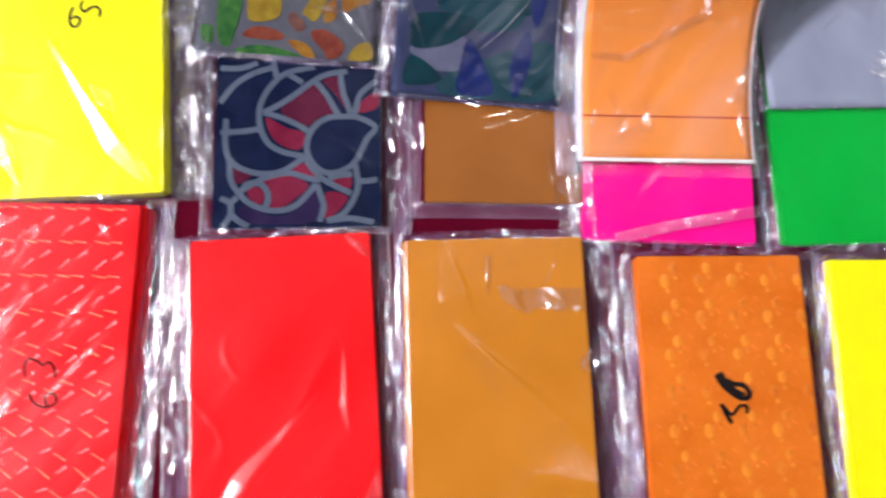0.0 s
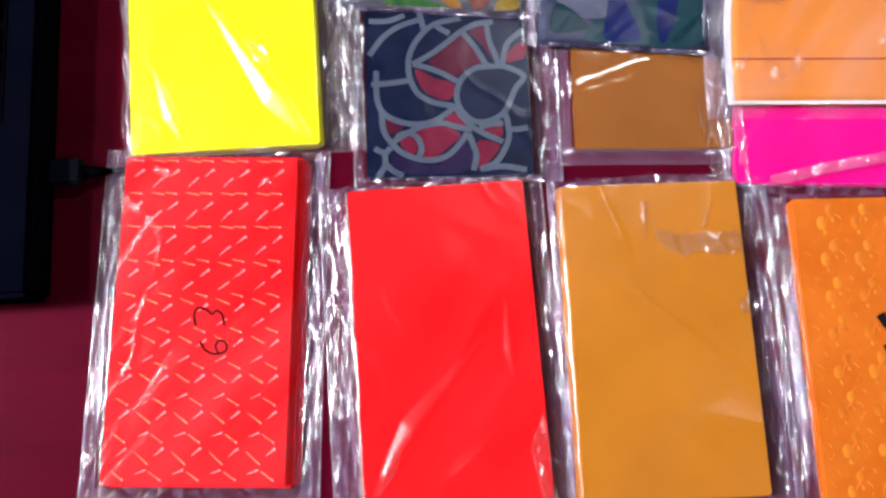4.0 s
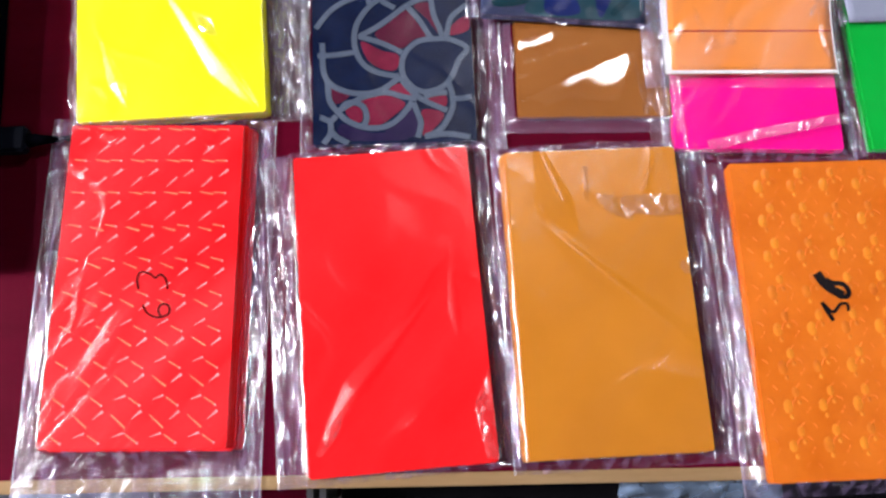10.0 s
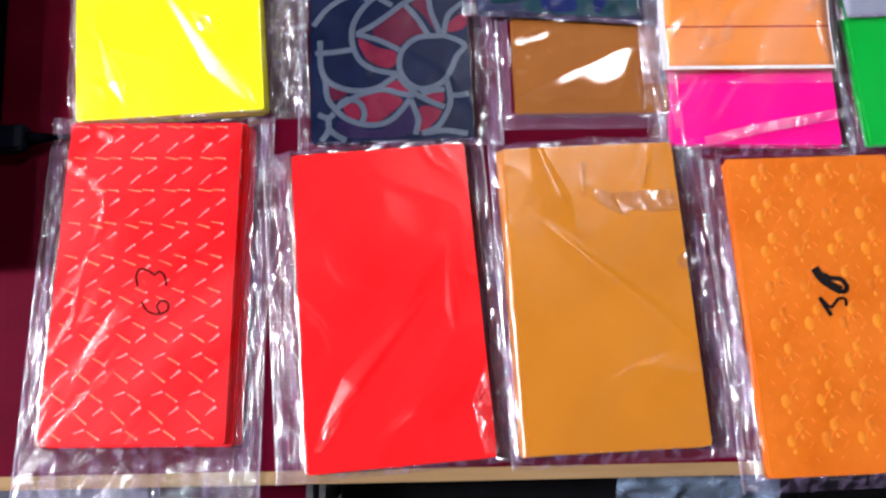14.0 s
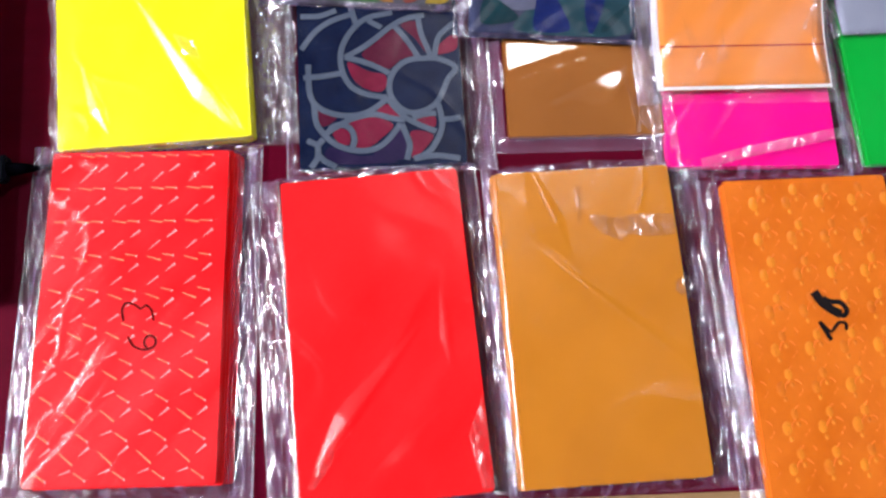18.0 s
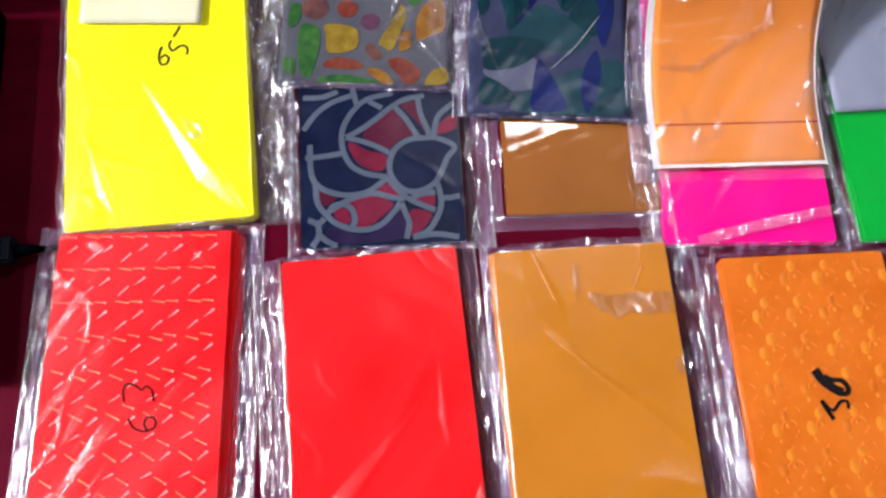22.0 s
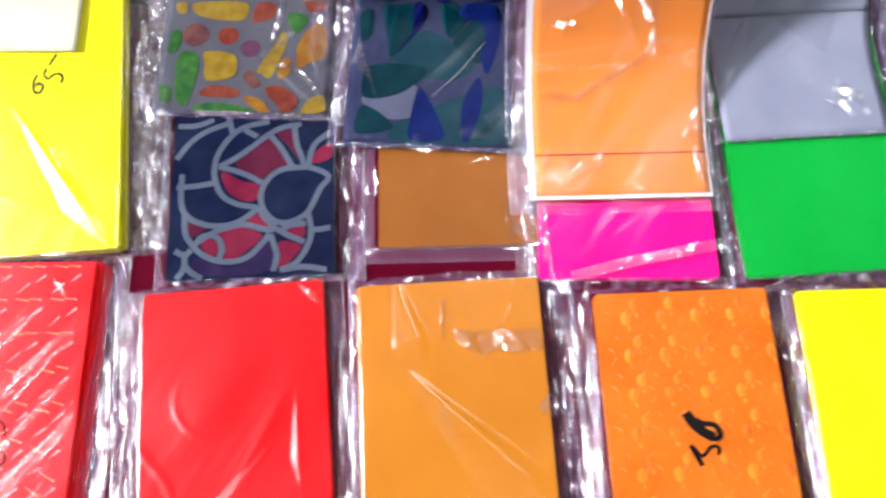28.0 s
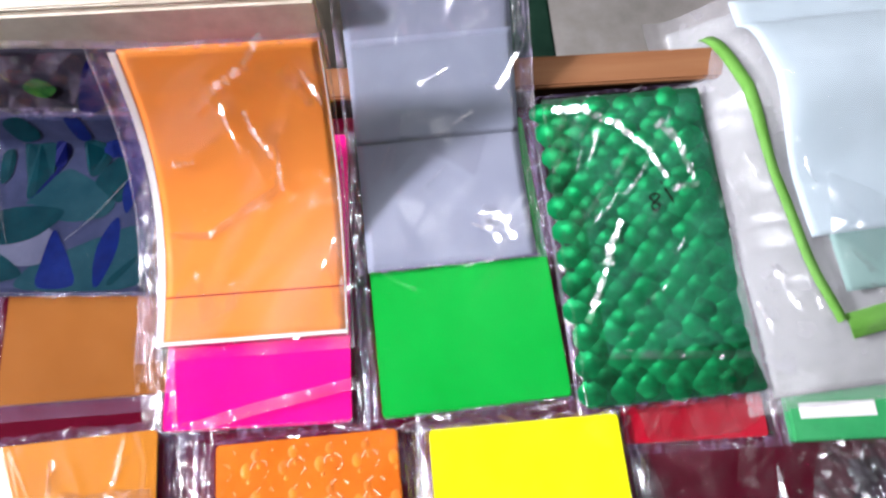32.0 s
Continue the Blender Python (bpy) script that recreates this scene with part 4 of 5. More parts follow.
part("paper", sheet(-0.038, 0.036, -0.033, 0.04, lambda x, y: 0.001 + 0.02 * max(0, -x) * max(0, y + 0.03) * 8, 0.004, 0.0003), "cream", note, smooth=True)


def stained_glass():
    w, l = 0.097, 0.178
    p, top = pack("stained-glass pattern cards in navy, crimson and grey", 0.058, 0.0985, 1.5, w, l, 5, "navy", 0.008, 0.018, 0.004, 0.004, seed=8, over=0.6, skin="sheen")
    size = (w - 0.001, l - 0.001)

    def at(*q):
        """From tenths of millimetres, counted from the lower left corner."""
        return [(a * 1e-4 - w / 2, b * 1e-4 - l / 2) for a, b in q]
    z1, z2, wide = top + 0.0001, top + 0.0004, 0.0034
    for kind, q in (("rose", at((295, 670), (415, 605), (520, 570), (500, 475), (410, 485), (330, 550))), ("wine", at((465, 790), (570, 880), (645, 780), (700, 705), (615, 675), (540, 615), (460, 650), (380, 715))),
                    ("wine", at((625, 905), (725, 920), (760, 775), (770, 710), (705, 810))), ("rose", at((845, 755), (920, 820), (965, 815), (950, 730), (840, 700))), ("wine", at((105, 380), (225, 325), (135, 260))),
                    ("rose", at((285, 280), (420, 310), (550, 255), (480, 175), (400, 120), (330, 120), (320, 200))), ("rose", at((195, 210), (240, 245), (290, 215), (290, 145), (240, 145))),
                    ("rose", at((460, 335), (525, 385), (610, 295))), ("rose", at((660, 280), (785, 310), (790, 230))), ("rose", at((650, 205), (780, 180), (720, 90), (650, 45))),
                    ("plum", at((425, 65), (585, 225), (630, 150), (600, 40))), ("plum", at((170, 130), (330, 70), (435, 65), (555, 20), (185, 30)))):
        part("print_patch", patch(q, z1, size), kind, p)
        z1 += 0.000012
    drop = at((940, 610), (835, 670), (755, 675), (655, 665), (575, 605), (540, 525), (545, 435), (600, 355), (665, 325), (735, 335), (805, 375), (850, 445), (890, 535))
    part("print_patch", patch(drop, z1, size), "navy", p)
    part("print_line", band(drop, wide, z2, 5, closed=True), "lead", p)
    for q in (at((10, 760), (105, 875), (205, 945), (320, 985)), at((325, 1035), (350, 925)),
              at((575, 990), (430, 960), (350, 905), (285, 815), (255, 725), (260, 615), (305, 515), (385, 460), (480, 435), (520, 430)),
              at((770, 965), (655, 945), (570, 900), (470, 820), (380, 755), (280, 700)), at((280, 700), (390, 665), (475, 625), (540, 585)),
              at((585, 895), (650, 810), (700, 720), (725, 675)), at((730, 950), (745, 835), (775, 750), (790, 695)), at((960, 905), (860, 830), (830, 755), (815, 675)),
              at((425, 940), (505, 890)), at((30, 575), (140, 580), (250, 595)), at((60, 660), (65, 475), (110, 385), (205, 335), (310, 320), (405, 340), (475, 385), (520, 420)),
              at((90, 400), (100, 285), (145, 210), (210, 145), (305, 105), (400, 100), (480, 130), (550, 200), (595, 260)), at((620, 280), (540, 295), (435, 325), (310, 300), (230, 260), (135, 200)),
              at((170, 220), (195, 255), (250, 265), (300, 235), (320, 170), (305, 120)), at((520, 430), (565, 360), (630, 290)), at((630, 290), (705, 245), (800, 200)),
              at((600, 255), (625, 180), (640, 120), (620, 30)), at((820, 375), (835, 300), (835, 225), (800, 140), (745, 70), (660, 35)), at((825, 275), (895, 275), (965, 285)),
              at((660, 35), (795, 50), (930, 25)), at((45, 175), (105, 150), (140, 180)), at((105, 150), (105, 70), (65, 5)), at((110, 80), (150, 40), (210, 5)),
              at((665, 290), (730, 310), (805, 315)), at((5, 980), (135, 980), (235, 1015))):
        z2 += 0.00001
        part("print_line", band([(max(-w / 2 + 0.002, min(w / 2 - 0.002, a)), b) for a, b in q], wide, z2, 5), "lead", p)


stained_glass()

p, top = pack("brown amber vinyl cards in a smooth sleeve", 0.184, 0.112, 0.5, 0.1, 0.17, 4, "amber", 0.010, 0.010, 0.009, 0.004, seed=9, rough=0.3, over=0.0, skin="taut", border="plain", wrinkled=0.4, crimp=(-0.0453, -0.0605, 0.0055, -0.037, 0.12),
              folds=[(-0.045, -0.05, 0.012, -0.032, 0.0006, 0.012), (0.03, -0.035, 0.036, -0.062, 0.0005, 0.003)])


marks(p, [(-56.5, -90 + 3.0 * k, -56.5, -88.6 + 3.0 * k, 0.5, 0.5) for k in range(30)], 0.0028, "milky", "perforation")
crumple(p, [(22, -46), (27, -60), (29, -84), (26, -84), (24, -66)], top + 0.0006, 0.0016, 3.0, 8.0, 134, material="crisp")


def curl(s0, s1, angle, start):
    """Bends a pack upwards: flat up to s0, then turning by angle (degrees) until s1, straight beyond."""
    table = []
    y = z = 0.0
    for i in range(241):
        s = i * 0.001
        f = max(0.0, min(1.0, (s - s0) / (s1 - s0)))
        a = radians(angle) * f * f * (3 - 2 * f)
        table.append((y, z, a))
        y, z = y + 0.001 * math.cos(a), z + 0.001 * math.sin(a)

    def move(p):
        s = p.y - start
        if s <= 0:
            return p
        i = min(239, int(s * 1000))
        f = s * 1000 - i
        (ya, za, a), (yb, zb, b) = table[i], table[i + 1]
        c = a + (b - a) * f
        return Vector((p.x, start + ya + (yb - ya) * f - p.z * math.sin(c), za + (zb - za) * f + p.z * math.cos(c)))
    return move


def flowers():
    w, l = 0.107, 0.15
    bend = curl(0.05, 0.10, 45, -l / 2)
    p, top = pack("flower pattern cards in yellow, red and green", 0.053, 0.187, -3.0, w, l, 4, "pearl", 0.012, 0.016, 0.004, 0.004, z=0.0075, seed=10, rough=1.5, over=1.0, bend=bend, skin="sheen",
                  folds=[(0.012, -0.03, 0.03, -0.012, 0.0012, 0.004), (0.03, -0.012, 0.05, 0.03, 0.001, 0.006), (0.02, -0.045, 0.05, -0.07, 0.001, 0.006)])
    size, z = (w - 0.001, l - 0.001), top + 0.0002

    def at(*q):
        return [(a * 1e-4 - w / 2, b * 1e-4 - l / 2) for a, b in q]

    lift = [0.0]

    def lay(bm, kind):
        lift[0] += 0.000012
        for v in bm.verts:
            v.co.z += lift[0]
            v.co = bend(v.co)
        part("print_patch", bm, kind, p)
    for x, y, r, kind in ((205, 535, 85, "p_brown"), (410, 535, 66, "p_red"), (560, 445, 62, "p_plum"), (880, 900, 90, "p_yellow"), (300, 980, 95, "p_red")):
        (cx, cy), = at((x, y))
        lay(disc(cx, cy, r * 1e-4, z, size), kind)
    for kind, q in (("p_yellow", at((190, 770), (505, 780), (500, 660), (385, 650), (285, 660), (190, 695))), ("p_red", at((580, 775), (690, 780), (695, 695), (630, 655), (550, 645))),
                    ("p_green", at((775, 705), (835, 720), (905, 675), (840, 565), (785, 635))), ("p_orange", at((860, 505), (955, 640), (1025, 595), (1030, 410), (945, 360), (860, 320))),
                    ("p_green", at((115, 390), (230, 395), (250, 275), (205, 40), (130, 105))), ("p_green", at((55, 560), (110, 550), (110, 430), (45, 400))), ("p_green", at((30, 160), (95, 160), (105, 60), (45, 65))),
                    ("p_yellow", at((280, 415), (445, 405), (490, 335), (465, 240), (310, 215), (285, 330))), ("p_red", at((285, 110), (335, 175), (445, 175), (525, 135), (485, 100))),
                    ("p_green", at((260, 5), (330, 55), (475, 55), (640, 0))), ("p_orange", at((550, 95), (600, 110), (675, 80), (720, 5), (665, 0))), ("p_brown", at((535, 240), (560, 295), (595, 270), (645, 200), (600, 165))),
                    ("p_yellow", at((620, 300), (710, 485), (755, 575), (785, 515), (760, 400), (705, 245), (645, 270))), ("p_orange", at((750, 345), (810, 390), (820, 275), (755, 240))),
                    ("p_red", at((685, 175), (770, 190), (880, 110), (865, 30), (795, 5), (765, 55), (700, 120))), ("p_yellow", at((950, 95), (1035, 130), (1060, 35), (990, 5), (915, 5))),
                    ("p_yellow", at((70, 765), (130, 765), (130, 695), (75, 700))), ("p_red", at((880, 800), (1015, 800), (1015, 745), (915, 730))), ("p_green", at((420, 900), (640, 930), (660, 850), (440, 830)))):
        lay(patch(q, z, size), kind)
    crumple(p, [(8, -36), (26, -18), (30, -20), (14, -38)], top + 0.001, 0.003, 4.0, 6.0, 118, bend, lean=-40, material="spark")
    crumple(p, [(14, -30), (20, 10), (24, 20), (22, -10)], top + 0.001, 0.003, 3.0, 8.0, 119, bend, material="spark")
    crumple(p, [(14, -42), (30, -40), (50, -62), (53, -75), (46, -60), (30, -46)], top + 0.001, 0.004, 4.0, 6.0, 120, bend, lean=30, material="spark")
    crumple(p, [(38, -30), (54, -72), (66, -76), (60, -10), (52, 30), (42, 20)], top + 0.0005, 0.005, 4.0, 9.0, 121, bend)


flowers()


def leaves():
    w, l = 0.101, 0.125
    bend = curl(0.085, 0.108, 72, -l / 2)
    p, top = pack("leaf pattern cards in teal and deep blue", 0.1675, 0.1505, -3.8, w, l, 4, "mist", 0.010, 0.010, 0.003, 0.050, z=0.0075, seed=11, rough=1.2, over=0.4, skin="still", bend=bend,
                  folds=[(0.0, -0.03, 0.028, -0.005, 0.0006, 0.003), (-0.045, 0.02, -0.03, -0.005, 0.0008, 0.006)])
    size, z = (w - 0.001, l - 0.001), top + 0.0001
    def at(*q):
        return [(a * 1e-4 - w / 2, b * 1e-4 - l / 2) for a, b in q]
    for kind, q in (("teal_pale", at((315, 135), (440, 210), (745, 355), (955, 395), (970, 40), (315, 15))), ("lilac", at((95, 305), (405, 400), (425, 205), (295, 160), (185, 200))),
                    ("teal_pale", at((245, 575), (420, 775), (535, 765), (755, 600), (740, 495), (625, 450), (465, 450), (295, 550))), ("teal", at((90, 485), (135, 525), (285, 545), (475, 515), (405, 400), (280, 320), (100, 305))),
                    ("teal", at((255, 1015), (180, 1010), (185, 855), (220, 720), (245, 590), (345, 685), (400, 830), (370, 1020))), ("indigo", at((370, 1020), (445, 1025), (460, 900), (385, 745), (260, 590), (345, 710))),
                    ("teal", at((545, 1030), (660, 1035), (715, 875), (620, 740), (560, 825))), ("teal", at((635, 725), (765, 880), (835, 775), (805, 570), (680, 650))),
                    ("royal", at((685, 1035), (885, 1045), (925, 825), (905, 660), (850, 495), (805, 630), (830, 775), (765, 880), (650, 855))),
                    ("royal", at((435, 385), (500, 305), (570, 170), (600, 40), (400, 30), (395, 180))), ("royal", at((800, 470), (830, 345), (810, 195), (755, 45), (720, 40), (700, 175), (720, 330))),
                    ("teal", at((105, 250), (295, 120), (195, 65), (65, 70))), ("teal", at((795, 60), (855, 140), (970, 240), (945, 185), (830, 45))),
                    ("teal", at((100, 1180), (220, 1240), (300, 1100), (180, 1040))), ("royal", at((480, 1230), (560, 1240), (600, 1080), (520, 1060))), ("indigo", at((800, 1240), (930, 1240), (930, 1090), (820, 1080))),
                    ("teal", at((40, 900), (110, 960), (120, 760), (60, 700)))):
        z += 0.000012
        bm = patch(q, z + 0.0002, size)
        for v in bm.verts:
            v.co = bend(v.co)
        part("print_leaf", bm, kind, p)
    part("inner_card", sheet(-w / 2 + 0.001, w / 2 - 0.003, l / 2 + 0.002, l / 2 + 0.046, lambda x, y: top - 0.001, 0.004, 0.0008, bend), "dusk", p, "dark violet card at the top of the sleeve", smooth=True)
    for kind, q in (("p_green", at((330, 1450), (430, 1520), (520, 1450), (430, 1380))), ("indigo", at((600, 1300), (760, 1640), (880, 1500), (720, 1290)))):
        bm = patch(q, top + 0.0002, (w, 1.0))
        for v in bm.verts:
            v.co = bend(v.co)
        part("print_leaf", bm, kind, p)
    crumple(p, [(-48, 60), (48, 62), (52, 100), (30, 108), (-20, 104), (-50, 108)], top - 0.002, 0.006, 9.0, 8.0, 122, bend)
    crumple(p, [(-50, -10), (-38, -20), (-30, -40), (-46, 10)], top + 0.0008, 0.003, 3.0, 5.0, 123, bend, lean=30, material="spark")
    ridges(p, top, [[(32.7, -13.0 + 22.5), (16.8, -36.0 + 22.5), (1.1, -53.0 + 22.5)]], 0.0009, bend)


leaves()

pack("fluorescent magenta vinyl cards under orange ones", 0.280, 0.095, -0.6, 0.103, 0.18, 5, "pink", 0.006, 0.010, 0.006, 0.004, seed=12, over=0.5, skin="calm")


def orange_pack():
    w, l = 0.1025, 0.18
    bend = curl(0.0, 0.17, 70, -l / 2)
    p, top = pack("light orange vinyl cards with a red line, bending upwards", 0.278, 0.1435, 0.4, w, l, 3, "orange", 0.016, 0.004, 0.010, 0.004, z=0.0085, seed=13, rough=0.7, over=1.0, bend=bend, fan=0.0008, skin="veil",
                  clear_front=True, folds=[(-0.012, 0.062, 0.004, 0.022, 0.0012, 0.006), (0.004, 0.022, 0.014, -0.005, 0.001, 0.005), (-0.02, 0.05, 0.016, 0.085, 0.0008, 0.006),
                                          (0.02, 0.07, 0.048, 0.04, 0.0008, 0.004), (-0.045, -0.006, 0.04, 0.004, 0.0005, 0.01)])
    for name, x0, x1, y0, y1, kind in (("red_line", -w / 2 - 0.004, w / 2, -l / 2 + 0.0264, -l / 2 + 0.0273, "ink_red"), ("backing_edge", -w / 2 - 0.0005, w / 2 + 0.0005, -l / 2 - 0.0017, -l / 2 + 0.0005, "white"),
                                       ("backing_edge", -w / 2 - 0.0040, -w / 2, -l / 2 - 0.002, l / 2, "white"), ("backing_edge", w / 2 - 0.0002, w / 2 + 0.0006, -l / 2 - 0.002, l / 2, "white")):
        part(name, sheet(x0, x1, y0, y1, lambda x, y: top + 0.00025, 0.003, 0.0003, bend), kind, p)
    crumple(p, [(-47.5, -23.3), (-25.8, -24.7), (-5.8, -11.8), (15.2, 1.0), (18.9, 14.5), (18.3, 27.1), (20.05, 22.1), (20.65, 9.5), (16.95, -4.0), (-4.05, -16.8), (-24.05, -29.7), (-45.75, -28.3)], top + 0.0010, 0.0035, 6.0, 7.0, 126, bend, lean=15, material="spark")
    shards(p, [(-8.5, 65.5, 10.9, 80.1, 4.5), (10.9, 80.1, 22.3, 96.1, 3.5), (-6.7, 56.2, -4.9, 39.5, 3.0), (-4.9, 39.5, -1.1, 25.8, 2.0), (5.4, 49.8, 8.0, 36.7, 4.0), (8.0, 36.7, 15.7, 21.6, 4.0), (18.5, 14.3, 19.4, 0.1, 3.5), (-40.4, 18.6, -30.0, 19.3, 3.0), (40.0, 74.0, 46.1, 59.6, 3.0)],
           top + 0.0008, 137, bend, (0.8, -0.66))
    shards(p, [(38.6, -53.4, 46.0, -36.5, 2.5), (-46.0, -70.0, -44.0, -62.0, 2.0)], top + 0.0006, 139, bend, (0.66, -0.1))
    crumple(p, [(-36, -44), (-24, -66), (-18, -74), (-12, -50), (-10, -72), (-30, -80)], top + 0.0008, 0.0015, 6.0, 8.0, 127, bend, material="film")
    crumple(p, [(26, 74), (40, 50), (44, 52), (34, 78)], top + 0.001, 0.003, 3.0, 6.0, 128, bend, material="spark")
    crumple(p, [(44, -80), (50, -84), (50, -20), (42, -50)], top + 0.0006, 0.003, 3.0, 9.0, 129, bend, material="crisp")
    # a folded strip of film over the magenta cards
    part("sleeve_flap", band([(-0.034, -0.1385), (-0.003, -0.131), (0.026, -0.1257), (0.055, -0.1203)], 0.0065, 0.0042, 5, 0.0002), "crumple", p, "folded milky strip of film")

    # the sleeve's loose side hangs down over the magenta cards
    quad = [Vector((-0.070, -0.035, 0.004)), Vector((-0.050, -0.035, 0.006)), Vector((-0.043, -0.140, -0.003)), Vector((-0.064, -0.136, -0.007))]

    def hang(q):
        a, b = q.x, q.y
        low, high = quad[3].lerp(quad[2], a), quad[0].lerp(quad[1], a)
        return low.lerp(high, b) + Vector((0, 0, q.z))
    part("sleeve_side", sheet(0, 1, 0, 1, lambda x, y: 0.001 * crease(x * 5, y * 7, 91) + 0.0012 * nz(x * 3, y * 9, 92), 0.02, bend=hang), "crumple", p, "loose pale side of the sleeve", smooth=True)


orange_pack()

pack("fluorescent green vinyl cards under a frosted grey sheet", 0.3968, 0.0966, 2.5, 0.105, 0.18, 6, "green", 0.010, 0.014, 0.003, 0.004, seed=14, over=0.4, skin="still")


def grey_pack():
    w, l = 0.1, 0.20
    bend = curl(0.03, 0.11, 36, -l / 2)
    p, top = pack("frosted grey sheets bending up over the back rail", 0.389, 0.190, 2.5, w, l, 2, "grey", 0.006, 0.012, 0.002, 0.006, z=0.0085, seed=15, rough=1.8, over=0.8, skin="calm", bend=bend,
                  folds=[(0.01, -0.06, 0.02, -0.09, 0.0008, 0.006), (0.02, 0.02, 0.03, -0.03, 0.0012, 0.008), (-0.03, 0.03, -0.02, 0.0, 0.001, 0.006), (0.03, 0.04, 0.045, 0.0, 0.001, 0.008)])
    ridges(p, top, [[(15.9, -70.0), (22.7, -74.0), (27.1, -80.0)], [(14.0, -76.0), (21.0, -80.0)], [(32.3, 12.0), (46.0, 7.0), (48.0, -8.0)]], 0.0016, bend)
    crumple(p, [(-46, 40), (46, 42), (50, 96), (-48, 96)], top + 0.0008, 0.006, 9.0, 11.0, 124, bend)
    crumple(p, [(-30, -40), (-10, -20), (20, -45), (30, -20), (10, 0), (-20, 0)], top + 0.0006, 0.002, 12.0, 14.0, 136, bend, material="crisp", lean=30)
    crumple(p, [(18, -82), (30, -80), (32, -66), (22, -64)], top + 0.0008, 0.003, 3.0, 4.0, 125, bend, material="spark")
    shards(p, [(19.8, -70.2, 36.3, -76.9, 3.5), (21.7, -78.7, 27.5, -85.6, 4.0), (30.6, -70.1, 36.5, -85.0, 2.5)], top + 0.0006, 143, bend, (0.69, 0.25))
    shards(p, [(-8.7, 16.1, 9.2, 24.5, 2.0), (-5.2, -19.0, 20.7, -3.8, 1.8), (39.1, 8.3, 48.6, 24.1, 3.0), (-42.4, -44.7, -29.7, -20.2, 1.5), (-26.2, -42.9, -14.5, -36.7, 2.0), (-15.0, -52.6, 3.8, -35.4, 1.5)], top + 0.0006, 144, bend, (0.72, -0.30))
    part("inner_sheet", sheet(-w / 2, w / 2, -0.018, 0.045, lambda x, y: top + 0.0003, 0.004, 0.0003, bend), M["slate"], p, "darker grey inner sheet", smooth=True)


M["slate"] = surface("darker frosted grey sheet", (0.25, 0.28, 0.36), (0.34, 0.37, 0.465), 0.42, scale=18)
grey_pack()

p, top = pack("crimson foil cards half hidden under a green pack", 0.521, 0.02, -1.0, 0.080, 0.08, 2, "crimson", 0.01, 0.012, 0.006, 0.004, seed=17, rough=1.4)
tangle(p, -38, 38, -40, -6, top, 10, 63)
p, top = pack("dark green prismatic foil cards numbered in pen", 0.5090, 0.0975, 1.8, 0.100, 0.190, 7, "prism_green", 0.006, 0.008, 0.004, 0.004, z=0.0095, seed=16, over=0.6, tilt=3.6, skin="calm")
domes(p, [(-46.5 + 15.5 * i + 7.75 * (k % 2) + rnd.uniform(-1.5, 1.5), -87 + 7.9 * k + rnd.uniform(-1.4, 1.4), rnd.uniform(8.4, 11.4), rnd.uniform(7.6, 10.0), rnd.uniform(1.4, 2.0)) for k in range(23) for i in range(7) if -46.5 + 15.5 * i + 7.75 * (k % 2) < 44], top - 0.0005, "green_bump", "embossing", "embossed green foil bumps")
pen(p, [mm(0.007, 0.0205, [(2, 5), (-2, 3), (0, 0), (3, -3), (0, -6), (-2, -3), (1, 0), (4, 3), (2, 5)]), mm(0.016, 0.0225, [(-1, 6), (3, -4)])], 0.0011, top + 0.0020)
shards(p, [(-45.0, 85.3, -24.5, 84.7, 5.0), (-24.9, 82.6, -6.3, 71.8, 3.5), (-6.3, 71.8, 9.0, 55.2, 3.0), (9.0, 55.2, 17.7, 35.5, 3.0), (18.0, 70.9, 28.6, 59.0, 4.5), (28.6, 59.0, 32.6, 35.7, 4.0), (19.5, 27.2, 32.0, 28.5, 4.0)], top + 0.0022, 131, slope=(0.72, 0.38))
shards(p, [(-15.3, 9.6, -23.6, -4.9, 3.0), (-23.6, -4.9, -27.6, -15.8, 6.0), (-27.6, -15.8, -36.4, -33.4, 3.0), (-36.4, -33.4, -44.6, -48.4, 4.5)], top + 0.0022, 132)
crumple(p, [(-36, -70), (44, -78), (46, -74), (-34, -65)], top + 0.0016, 0.002, 8.0, 3.0, 133)
part("inner_flap", sheet(-0.036, 0.047, -0.068, 0.09, lambda x, y: top + 0.0018 + 0.0004 * nz(x * 40, y * 30, 3) + 0.0012 * max(0, 1 - abs(y + 0.068 - 0.12 * (0.047 - x) * 0.9) / 0.003), 0.002), "green_veil", p, "inner flap of film", smooth=True)


